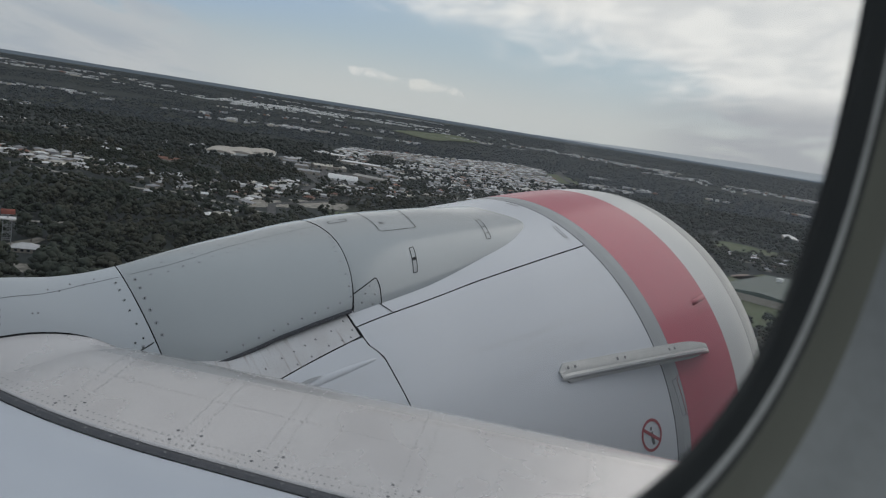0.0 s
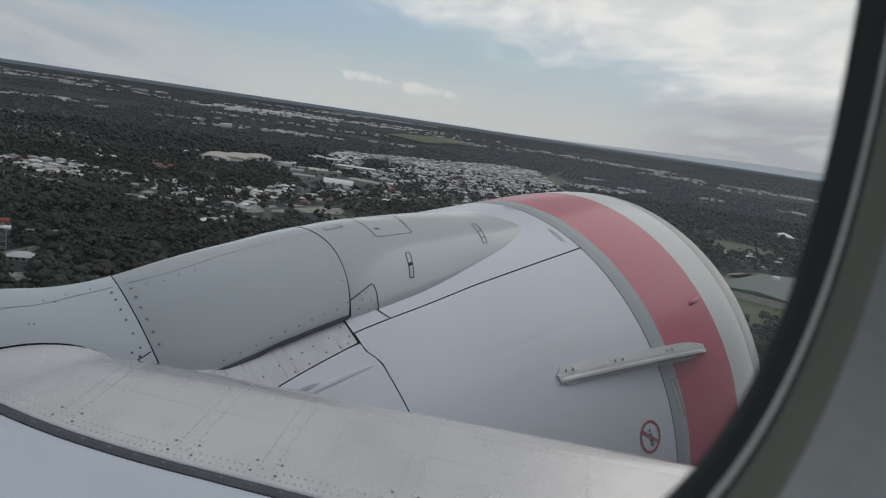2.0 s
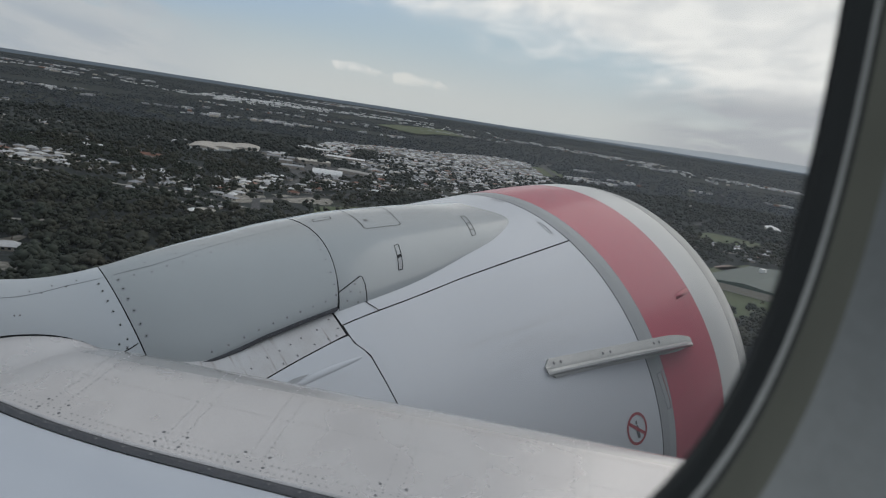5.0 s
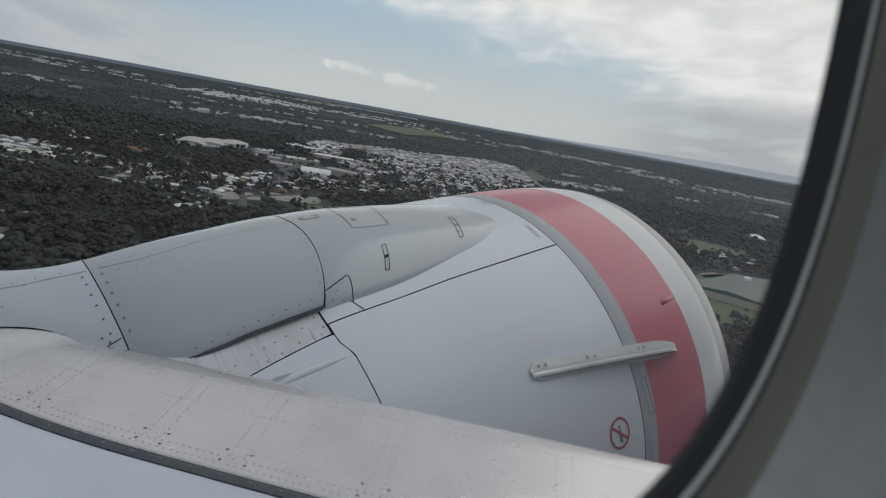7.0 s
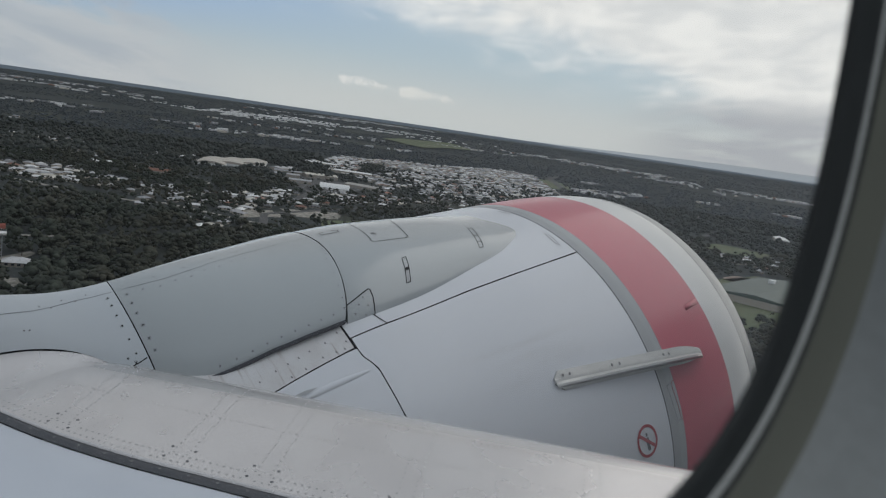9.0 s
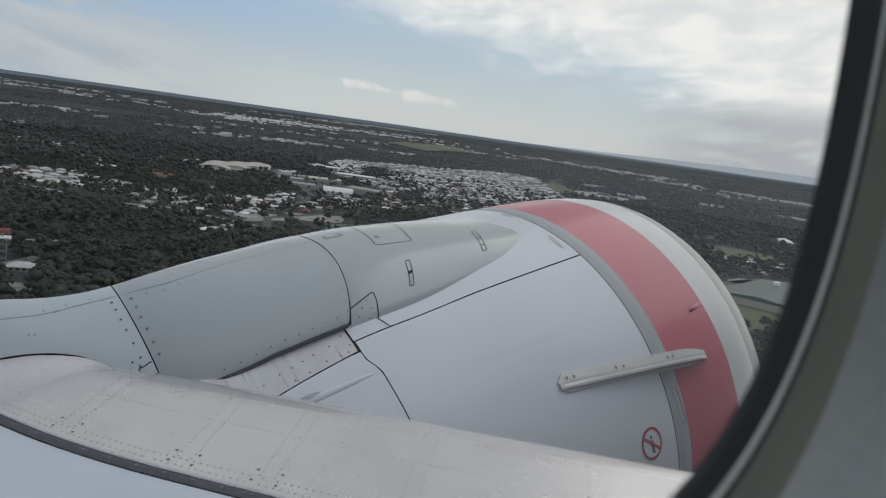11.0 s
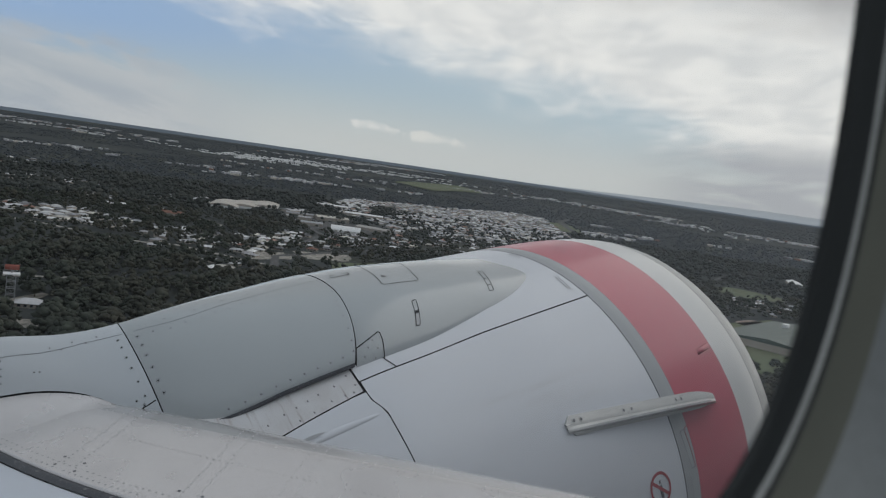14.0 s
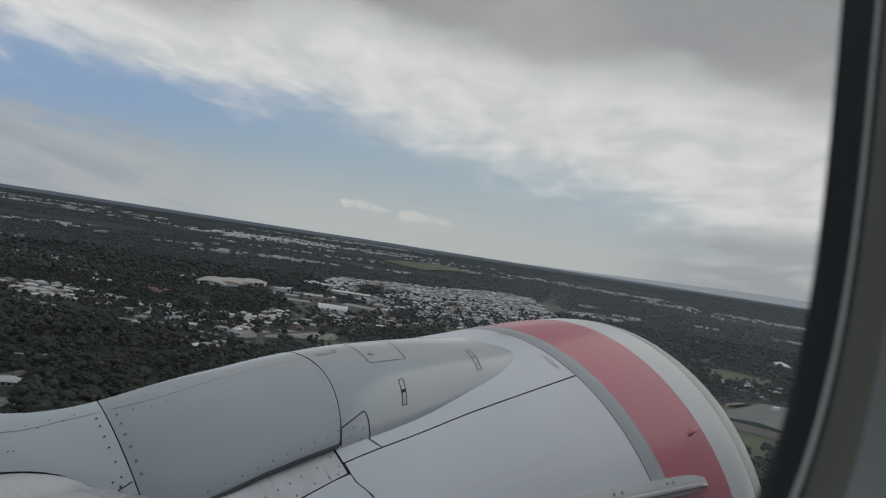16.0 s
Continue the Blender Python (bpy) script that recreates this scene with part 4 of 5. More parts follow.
# ground: one sheet out to the skyline
bm = bmesh.new()
radii = [0, 150, 300, 450, 600, 800, 1000, 1300, 1600, 2000, 2300, 2600, 2900, 3200, 3500, 3800, 4100, 4350, 4550, 4700, 4800, 4860]
rows = [[Vector((r * math.cos(k * math.pi / 72), r * math.sin(k * math.pi / 72), ground_height(r))) for k in range(144)] for r in radii[1:]]
vs = sheet(bm, rows, close=True)
c0 = bm.verts.new((0, 0, 0))
for k in range(144):
    bm.faces.new((c0, vs[0][k], vs[0][(k + 1) % 144]))
bmesh.ops.recalc_face_normals(bm, faces=bm.faces)
ground = part("ground", bm, M_GROUND, None, "dark scrubby ground with sandy patches")
tagged(ground, category="ground", kind="structure")

# far skyline: a level wooded rise all round, and a higher ridge ahead, hazed blue by emission
def distance(name, tone, haze_glow):
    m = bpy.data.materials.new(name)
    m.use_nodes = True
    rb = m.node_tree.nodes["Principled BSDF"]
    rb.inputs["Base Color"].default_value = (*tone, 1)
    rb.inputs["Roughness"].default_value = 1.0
    # Emission stands in for the blue haze over far land.
    rb.inputs["Emission Color"].default_value = (*haze_glow, 1)
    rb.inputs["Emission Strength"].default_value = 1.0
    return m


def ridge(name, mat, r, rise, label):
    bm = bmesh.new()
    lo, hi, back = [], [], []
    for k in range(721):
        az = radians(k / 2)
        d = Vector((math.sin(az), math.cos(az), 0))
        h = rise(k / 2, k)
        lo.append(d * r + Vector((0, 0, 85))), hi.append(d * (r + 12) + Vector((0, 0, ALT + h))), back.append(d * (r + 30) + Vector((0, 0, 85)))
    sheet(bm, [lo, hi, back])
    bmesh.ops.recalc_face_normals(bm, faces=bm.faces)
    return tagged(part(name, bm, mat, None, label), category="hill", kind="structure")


ridge("backdrop_woods", distance("glowing_far_woods", (0.05, 0.06, 0.06), (0.050, 0.063, 0.083)), 4850, lambda a, k: -3 + 1.6 * noise.noise((k * 0.09, 1, 0)) + 1.0 * noise.noise((k * 0.6, 2, 0)) - 9 * max(0, min(1, (a - 40) / 25)), "level dark woods on the skyline")
ridge("backdrop_ridge", distance("glowing_far_ridge", (0.10, 0.12, 0.14), (0.225, 0.245, 0.26)), 4895, lambda a, k: -14 + 44 * max(0, min(1, (a - 44) / 20)) * max(0, min(1, (130 - a) / 30)) + 7 * noise.noise((k * 0.05, 5, 0)) * max(0, min(1, (a - 44) / 20)) + 1.2 * noise.noise((k * 0.4, 7, 0)), "long low ridge, hazy blue in the distance")


# ---- where things stand ----
def inside(x, y, poly):
    hit, j = False, len(poly) - 1
    for i in range(len(poly)):
        (xi, yi), (xj, yj) = poly[i], poly[j]
        if (yi > y) != (yj > y) and x < (xj - xi) * (y - yi) / (yj - yi) + xi:
            hit = not hit
        j = i
    return hit


SUBURB = [(980, 1553), (1283, 1853), (1490, 1904), (1701, 1870), (2095, 1987), (2117, 1837), (1653, 1346), (1411, 1094), (944, 843), (759, 772), (781, 985), (921, 1282)]
LEAFY = [(759, 772), (944, 843), (1411, 1094), (1440, 1160), (1040, 1010), (781, 960)]      # older streets under trees
GROVE_A = [(1210, 1654), (1357, 1732), (1104, 1404), (990, 1337)]
GROVE_B = [(899, 1120), (1000, 1160), (876, 995), (790, 985)]
YARD = [(765, 1343), (832, 1357), (797, 1178), (896, 1153), (826, 1060), (672, 1005), (670, 1079), (711, 1236)]
SAND_A = [(396, 743), (424, 795), (466, 800), (450, 752)]
SAND_B = [(474, 757), (486, 812), (560, 795), (530, 748)]
ESTATE = [(258, 1110), (300, 1108), (318, 1024), (275, 975), (245, 1000)]
SLOPE = [(484, 1085), (505, 1089), (500, 1034), (484, 1012), (472, 1040)]
DEPOT = [(700, 400), (930, 420), (960, 330), (640, 220), (600, 270)]
EARTH = [(845, 417), (890, 425), (905, 362), (867, 351), (813, 384)]
HOMESTEAD = [(118, 548), (148, 572), (152, 566), (136, 543), (156, 524), (148, 515), (134, 532), (120, 538)]
TRACKS = [(108, 503), (128, 492), (126, 480), (118, 474), (112, 488)]
GREEN_N = [(1131, 614), (1213, 614), (1213, 528), (1147, 506), (1070, 539)]
VERGE = [(2010, 1720), (2053, 1664), (1763, 1370), (1690, 1390)]
FIELD = [(3300, 4250), (4500, 4900), (3800, 3900), (2700, 3150)]
PARK = [(470, 690), (490, 735), (560, 740), (550, 690)]
OPEN_LAND = [YARD, SAND_A, SAND_B, ESTATE, SLOPE, DEPOT, EARTH, HOMESTEAD, TRACKS, GREEN_N, VERGE, PARK]


def flat(name, poly, mat, label, category, z=0.35, wander=10):
    bm = bmesh.new()
    top = []
    for i, (x, y) in enumerate(poly):
        x2, y2 = poly[(i + 1) % len(poly)]
        for g in (0, 0.2, 0.4, 0.6, 0.8):
            q = Vector((x + (x2 - x) * g, y + (y2 - y) * g, 0))
            q += Vector((noise.noise(q * 0.05), noise.noise(q * 0.05 + Vector((9, 0, 0))), 0)) * wander
            X, Y, Z, _k = terrain(q.x, q.y)
            top.append(bm.verts.new((X, Y, z + Z)))
    bm.faces.new(top)
    bmesh.ops.triangulate(bm, faces=bm.faces)
    bmesh.ops.recalc_face_normals(bm, faces=bm.faces)
    return tagged(part(name, bm, mat, None, label, smooth=False), category=category, kind="structure")


flat("sand_clearing", SAND_A, M_SAND, "pale sandy clearing among trees", "clearing")
flat("sand_clearing", SAND_B, M_SAND, "pale stony storage ground with scattered trees", "clearing")
flat("sand_clearing", ESTATE, M_SAND, "pale cleared ground of a new housing estate", "clearing")
flat("sand_clearing", SLOPE, M_SAND, "pale grassy cut beside the houses", "clearing")
flat("sand_clearing", EARTH, M_EARTH, "reddish bare earth works beside a large shed", "clearing")
flat("sand_clearing", HOMESTEAD, M_SAND, "sandy yard round a radar tower", "clearing", 0.35, 4)
flat("sand_clearing", TRACKS, M_SAND, "sandy vehicle tracks among bushes", "clearing", 0.35, 4)
flat("factory_yard", YARD, M_ROAD, "grey paved yard round the sheds", "yard")
flat("playing_field", GREEN_N, M_GRASS, "rough green field beside the woods", "field")
flat("playing_field", VERGE, M_GRASS, "bright mown grass beside a main road", "field", 0.35, 30)
flat("playing_field", PARK, M_GRASS, "green lawn beside the storage ground", "field")
flat("playing_field", FIELD, M_GRASS, "long green field before a distant town", "field", 3.0, 120)
flat("depot_yard", DEPOT, M_GRASS, "grass round a large green-roofed shed", "yard")


def road(pts, width, label, mat):
    bm = bmesh.new()
    rows = []
    P = [Vector(q) for q in pts]
    fine_ = []
    for a, b in zip(P, P[1:]):
        k = max(2, int((b - a).length / 30))
        fine_ += [a.lerp(b, i / k) for i in range(k)]
    fine_.append(P[-1])
    for i, q in enumerate(fine_):
        d = (fine_[min(i + 1, len(fine_) - 1)] - fine_[max(i - 1, 0)]).normalized()
        s = Vector((-d.y, d.x)) * width / 2
        X, Y, Z, k = terrain(q.x, q.y)
        rows.append([Vector((X, Y, 0.5 + Z)) - Vector((s.x, s.y, 0)) * k, Vector((X, Y, 0.5 + Z)) + Vector((s.x, s.y, 0)) * k])
    sheet(bm, rows, lambda q: Vector(q) - Vector((0, 0, 0.3)))
    bmesh.ops.recalc_face_normals(bm, faces=bm.faces)
    return tagged(part("road", bm, mat, None, label, smooth=False), category="road", kind="structure")


ROADS = [([(150, 1040), (230, 957), (252, 916), (289, 859), (310, 832), (345, 822), (400, 700)], 8), ([(1560, 1150), (1646, 1271), (1800, 1440), (2128, 1766), (2500, 2000)], 20),
         ([(400, 700), (440, 770), (640, 850), (980, 900)], 9), ([(60, 640), (250, 620), (400, 700)], 6), ([(900, 560), (1150, 640), (1500, 760)], 9), ([(560, 900), (640, 990), (760, 1330)], 10)]
for i, (pts, w) in enumerate(ROADS):
    road(pts, w, "pale worn road through the bush" if i in (0, 3) else "grey asphalt road through the trees", M_TRACK if i in (0, 3) else M_ROAD)


def near_road(x, y, gap):
    for pts, w in ROADS:
        for (ax, ay), (bx, by) in zip(pts, pts[1:]):
            t = max(0, min(1, ((x - ax) * (bx - ax) + (y - ay) * (by - ay)) / ((bx - ax) ** 2 + (by - ay) ** 2)))
            if math.hypot(x - ax - t * (bx - ax), y - ay - t * (by - ay)) < w / 2 + gap:
                return True
    return False


# ---- houses ----
def house_meshes(L, B, h, rise):
    """Walls and a hipped roof with eaves, on its own origin."""
    wv = [(sx * L / 2, sy * B / 2, z) for z in (-0.5, h) for sx, sy in ((-1, -1), (1, -1), (1, 1), (-1, 1))]
    wf = [(0, 1, 5, 4), (1, 2, 6, 5), (2, 3, 7, 6), (3, 0, 4, 7)]
    e = 0.6
    rv = [(sx * (L / 2 + e), sy * (B / 2 + e), h) for sx, sy in ((-1, -1), (1, -1), (1, 1), (-1, 1))]
    rv += [(sx * (L / 2 + e), sy * (B / 2 + e), h - 0.2) for sx, sy in ((-1, -1), (1, -1), (1, 1), (-1, 1))]
    rv += [(-(L - B) / 2 - 0.2, 0, h + rise), ((L - B) / 2 + 0.2, 0, h + rise)]
    rf = [(0, 1, 9, 8), (1, 2, 9), (2, 3, 8, 9), (3, 0, 8), (4, 5, 1, 0), (5, 6, 2, 1), (6, 7, 3, 2), (7, 4, 0, 3), (7, 6, 5, 4)]
    return wv, wf, rv, rf


PROTO = [(*q[:3], *house_meshes(*q[:4]), q[4], q[5]) for q in (
    (14, 9, 2.6, 1.8, 0, "single-storey house with a pale metal roof"), (14, 10, 2.6, 1.9, 1, "single-storey house with a grey tile roof"),
    (17, 9, 2.6, 1.8, 2, "long house with a cream roof"), (13, 9, 2.6, 2.0, 3, "brick house with a terracotta roof"),
    (11, 8, 4.6, 1.8, 0, "two-storey house with a pale roof"), (14, 9, 2.6, 1.9, 4, "house with a dark roof"), (15, 9, 2.6, 1.7, 5, "new house with a bright white roof"))]
rng = random.Random(11)
sites = []
TAKEN = {}


def free_site(x, y, gap):
    i, j = int(x // 20), int(y // 20)
    return all((x - q[0]) ** 2 + (y - q[1]) ** 2 > gap * gap for a in (-1, 0, 1) for b in (-1, 0, 1) for q in TAKEN.get((i + a, j + b), ()))


def settle(x, y, ang, gap=14):
    if free_site(x, y, gap) and not near_road(x, y, 8) and not any(inside(x, y, q) for q in OPEN_LAND if q is not ESTATE):
        sites.append((x, y, ang))
        TAKEN.setdefault((int(x // 20), int(y // 20)), []).append((x, y))


# streets of the suburb: back-to-back lots along gently bending rows
ca, sa = math.cos(radians(-40)), math.sin(radians(-40))
for j in range(-48, 49):
    if j % 5 == 0:
        continue
    for i in range(-75, 76):
        px_, py_ = i * 18.5 + rng.uniform(-4, 4) + j * 7.3, j * 19.0 + rng.uniform(-2.5, 2.5) + 46 * noise.noise((i * 0.035, j * 0.03, 3))
        x, y = 1400 + px_ * ca - py_ * sa, 1350 + px_ * sa + py_ * ca
        if inside(x, y, SUBURB) and not inside(x, y, GROVE_A) and not inside(x, y, GROVE_B) and rng.random() < (0.55 if inside(x, y, LEAFY) else 0.74) + 0.5 * noise.noise((x * 0.008, y * 0.008, 12)):
            settle(x, y, -40 + 30 * noise.noise((i * 0.035, j * 0.03, 9)) + rng.choice((0, 0, 0, 90)) + rng.uniform(-4, 4))
# hamlets and short streets in the bush: from, to, breadth, number of houses
HAMLETS = [(259, 1098, 278, 1040, 60, 40), (278, 1040, 305, 994, 50, 28), (228, 1106, 246, 1092, 40, 12), (388, 1609, 398, 1504, 70, 28), (369, 1390, 366, 1322, 40, 9), (396, 1391, 406, 1347, 40, 10),
           (399, 1311, 412, 1279, 40, 8), (416, 1174, 430, 1154, 30, 6), (529, 1390, 568, 1405, 30, 6), (582, 1414, 619, 1436, 30, 7), (619, 1408, 663, 1379, 50, 18), (436, 2147, 458, 1978, 80, 30)]
STREETS = [(389, 962, 383, 890, 30, 18), (413, 929, 368, 768, 50, 28), (456, 931, 442, 797, 50, 28), (344, 715, 329, 641, 24, 8), (322, 884, 351, 874, 20, 7), (301, 958, 310, 924, 24, 7), (338, 1011, 362, 999, 24, 7),
           (537, 927, 600, 881, 60, 44), (648, 953, 729, 890, 70, 56), (488, 915, 479, 840, 40, 18), (1030, 518, 1045, 452, 50, 34), (1640, 900, 1760, 850, 60, 10)]
for ax, ay, bx, by, wide, count in HAMLETS + STREETS:
    count = round(count * 0.62)
    for k in range(count * 3):
        g, o = rng.uniform(-0.1, 1.1), rng.gauss(0, wide * 0.62)
        d = Vector((bx - ax, by - ay)).normalized()
        before = len(sites)
        settle(ax + (bx - ax) * g - d.y * o, ay + (by - ay) * g + d.x * o, -40 + rng.choice((0, 0, 90)) + rng.uniform(-16, 16), 13)
        count -= len(sites) - before
        if count <= 0:
            break
sites.sort(key=lambda s: math.hypot(s[0], s[1]))
bases = {}
vv, ff, mi = [], [], []
for idx, (x, y, ang) in enumerate(sites):
    k = rng.choices(range(7), (26, 20, 12, 5, 6, 10, 21))[0]
    L, B, h, wv, wf, rv, rf, mt, lb = PROTO[k]
    X, Y, Z, s = terrain(x, y)
    m = pose(X, Y, Z, 0, 0, ang) @ Matrix.Scale(s, 4)
    if idx < 300:
        if k not in bases:
            e = thing("house", (0, 0, 0), lb, "house", "suburban houses")
            raw("wall", wv, wf, M_WALL, e)
            raw("roof", rv, rf, M_ROOFS[mt], e)
            for sx_ in (-0.28, 0.05, 0.32):
                for sy_ in (-1, 1):
                    yy = sy_ * (B / 2 + 0.02)
                    raw("window", [(sx_ * L - 0.8, yy, 0.9), (sx_ * L + 0.8, yy, 0.9), (sx_ * L + 0.8, yy, 2.1), (sx_ * L - 0.8, yy, 2.1), (sx_ * L - 0.8, yy - sy_ * 0.1, 0.9), (sx_ * L + 0.8, yy - sy_ * 0.1, 0.9), (sx_ * L + 0.8, yy - sy_ * 0.1, 2.1), (sx_ * L - 0.8, yy - sy_ * 0.1, 2.1)],
                        [(0, 1, 2, 3), (0, 1, 5, 4), (2, 3, 7, 6)], M_GLASSD, e)
            e.matrix_world = m
            bases[k] = e
        else:
            copy_thing(bases[k], m)
    else:
        o = len(vv)
        vv += [m @ Vector(q) for q in wv + rv]
        ff += [tuple(i + o for i in f) for f in wf] + [tuple(i + o + len(wv) for i in f) for f in rf]
        mi += [1] * len(wf) + [0] * len(rf)
far_houses = tagged(raw("suburb_houses", vv, ff, M_TOWN, None, "many low suburban houses, roofs white, grey and some terracotta"), category="houses", kind="stuff")
far_houses.data.materials.append(M_WALL)
far_houses.data.polygons.foreach_set("material_index", mi)

# distant towns, too far to count: from, to, breadth, number, size of their buildings
TOWNS = [(1814, 1372, 1839, 1270, 80, 44), (2318, 1734, 2289, 1636, 60, 12), (2137, 1480, 1996, 1299, 60, 14), (4280, 2121, 4084, 1683, 120, 110), (4722, 2921, 3584, 1951, 140, 80), (5232, 4033, 4860, 3197, 260, 170),
         (3956, 2598, 3882, 2397, 120, 24), (5270, 4748, 4721, 3889, 200, 50), (3985, 4414, 3801, 3737, 160, 46), (2008, 2655, 2098, 2456, 120, 18), (2416, 1070, 2514, 1027, 30, 14), (2317, 1294, 2434, 1236, 60, 10)]
VILLAGES = [(1435, 2607, 1557, 2606, 70, 34), (1532, 2584, 1689, 2629, 60, 34), (1294, 2695, 1321, 2523, 120, 34), (1524, 3265, 1194, 2486, 50, 9), (1147, 2923, 1132, 2803, 40, 6), (1262, 2956, 1245, 2785, 50, 8),
            (1019, 3112, 981, 2920, 40, 6), (837, 3356, 899, 3201, 110, 34), (887, 3121, 967, 3185, 60, 9), (1758, 3608, 2057, 3750, 120, 20), (2220, 3549, 2773, 3566, 160, 34)]
FAR_TOWNS = [(2322, 11590, 2147, 9111, 500, 90), (1879, 7972, 1972, 7487, 260, 54), (3209, 11247, 3377, 11073, 200, 22), (2058, 7041, 2019, 6535, 120, 16), (4260, 12971, 3172, 9258, 200, 14), (3541, 10338, 3019, 7893, 240, 34),
             (6717, 10795, 11695, 15592, 500, 170), (11695, 15592, 10423, 12491, 500, 140)]
BELT = [(2305, 5684, 2769, 5800, 500, 130), (2982, 6248, 3380, 5975, 500, 300), (3516, 6218, 3940, 5931, 420, 340), (4108, 6184, 4989, 6437, 420, 260), (5236, 6756, 6268, 7279, 300, 110)]
for rows_, size, tall, mat_, nm_, lb_ in ((TOWNS + VILLAGES, 14, 3.0, M_TOWN, "distant_town", "scattered pale roofs of distant suburbs"), (BELT, 16, 2.8, M_SHED, "distant_warehouses", "long belt of white warehouse roofs"), (FAR_TOWNS, 24, 5.0, M_TOWN, "distant_town", "faint roofs of towns near the skyline")):
    vv, ff = [], []
    for ax, ay, bx, by, wide, count in rows_:
        d = Vector((bx - ax, by - ay)).normalized()
        r_mid = math.hypot(ax + bx, ay + by) / 2
        for k in range(round(count * (0.55 if rows_ is BELT else 1.0))):
            if k % 4 == 0:
                hub, off = rng.uniform(-0.08, 1.08), rng.gauss(0, wide * (1.3 if rows_ is BELT else 0.85))
            g, o = hub + rng.gauss(0, 0.07), off + rng.gauss(0, wide * 0.22)
            X, Y = ax + (bx - ax) * g - d.y * o, ay + (by - ay) * g + d.x * o
            x, y, z, s = terrain(X, Y)
            big = size * max(1.0, r_mid / 4500) ** 0.5
            L, B, h = big * s * rng.choice((0.35, 0.5, 0.5, 0.9)) * rng.uniform(0.7, 1.3), big * s * rng.uniform(0.3, 0.5), tall * s * rng.uniform(0.7, 1.2)
            m = pose(x, y, z + 3.6 * s, 0, 0, -math.degrees(math.atan2(x, y)) + rng.uniform(-25, 25))
            o = len(vv)
            vv += [m @ Vector(q) for q in ((-L, -B, -h), (L, -B, -h), (L, B, -h), (-L, B, -h), (-L, -B, h), (L, -B, h), (L, B, h), (-L, B, h), (-L, 0, h * 1.3), (L, 0, h * 1.3))]
            ff += [tuple(i + o for i in f) for f in ((0, 1, 5, 4), (1, 2, 6, 9, 5), (2, 3, 7, 6), (3, 0, 4, 8, 7), (4, 5, 9, 8), (6, 7, 8, 9))]
    tagged(raw(nm_, vv, ff, mat_, None, lb_), category="houses", kind="stuff")


# ---- sheds and other marked buildings ----
def gable_shed(name, x, y, ang, L, B, h, rise, roof_mat, label, bays=1, arch=False, doors=True):
    e = thing(name, (0, 0, 0), label, "shed")
    raw("wall", [(sx * L / 2, sy * B / 2, z) for z in (-0.5, h) for sx, sy in ((-1, -1), (1, -1), (1, 1), (-1, 1))], [(0, 1, 5, 4), (1, 2, 6, 5), (2, 3, 7, 6), (3, 0, 4, 7)], M_WALL if not arch else M_SHED, e)
    for b in range(bays):
        y0 = -B / 2 + B * b / bays
        w = B / bays
        steps = 10 if arch else 2
        bm = bmesh.new()
        rows = []
        for k in range(steps + 1):
            g = k / steps
            zz = h + (rise * math.sin(math.pi * g) ** 0.8 if arch else rise * (1 - abs(2 * g - 1)))
            rows.append([Vector((sx * (L / 2 + 0.5), y0 + w * g, zz)) for sx in (-1, -0.5, 0, 0.5, 1)])
        sheet(bm, rows, lambda q: Vector((q[0], q[1], h - 0.3)))
        part("roof", bm, roof_mat, e, smooth=False)
    for k in range(max(2, int(L / 14)) if doors else 0):
        xx = -L / 2 + L * (k + 0.5) / max(2, int(L / 14))
        raw("door", [(xx - 2, -B / 2 - 0.05, 0), (xx + 2, -B / 2 - 0.05, 0), (xx + 2, -B / 2 - 0.05, min(4, h - 0.6)), (xx - 2, -B / 2 - 0.05, min(4, h - 0.6))], [(0, 1, 2, 3)], M_SHEDG, e)
    e.matrix_world = pose(x, y, 0.3, 0, 0, ang)
    return e


gable_shed("arched_shed", 722, 1046, -35, 48, 28, 3, 6.5, M_SHED, "large white shed with a curved sheet roof", 1, True)
gable_shed("warehouse", 806, 1082, -62, 60, 26, 5, 2.5, M_SHEDG, "low brown-grey warehouse with a shallow roof", 1)
# factory: a row of parallel vaulted halls
for k in range(3):
    gable_shed("factory_hall", 652 + 50 * k, 1345 + 18 * k, 58, 120, 52, 4, 4, M_TAN, "long factory hall with a tan vaulted roof", 1, True)
gable_shed("warehouse", 772, 1300, 19, 52, 30, 6, 2.5, M_ROOFS[0], "pale roofed warehouse beside the factory", 1)
gable_shed("warehouse", 800, 1210, -20, 60, 34, 6, 2.5, M_ROOFS[2], "cream roofed warehouse in the yard", 1)
gable_shed("warehouse", 720, 1195, -30, 44, 22, 5, 2.0, M_ROOFS[0], "pale roofed workshop in the yard", 1)
gable_shed("warehouse", 755, 1250, -30, 50, 24, 5, 2.0, M_ROOFS[1], "grey roofed workshop in the yard", 1)
gable_shed("warehouse", 690, 1110, -30, 46, 22, 5, 2.0, M_ROOFS[1], "low grey store at the yard's edge", 1)
gable_shed("warehouse", 990, 1500, -40, 70, 30, 6, 2.0, M_ROOFS[5], "long white roofed hall beside the suburb", 1)
gable_shed("warehouse", 960, 1330, -40, 80, 34, 6, 2.0, M_ROOFS[5], "broad white roofed hall before a grove", 1)
gable_shed("brick_house", 454, 1107, -25, 30, 14, 4, 3.5, M_ROOFS[3], "broad house with an orange tile roof", 1)
gable_shed("white_hall", 399, 1186, -15, 30, 12, 4, 2.2, M_ROOFS[5], "white roofed hall among trees", 1)
green_shed = gable_shed("green_shed", 795, 330, 8, 170, 96, 7, 4, M_GREEN, "very large low shed with a green sheet roof", 1)
bm = bmesh.new()
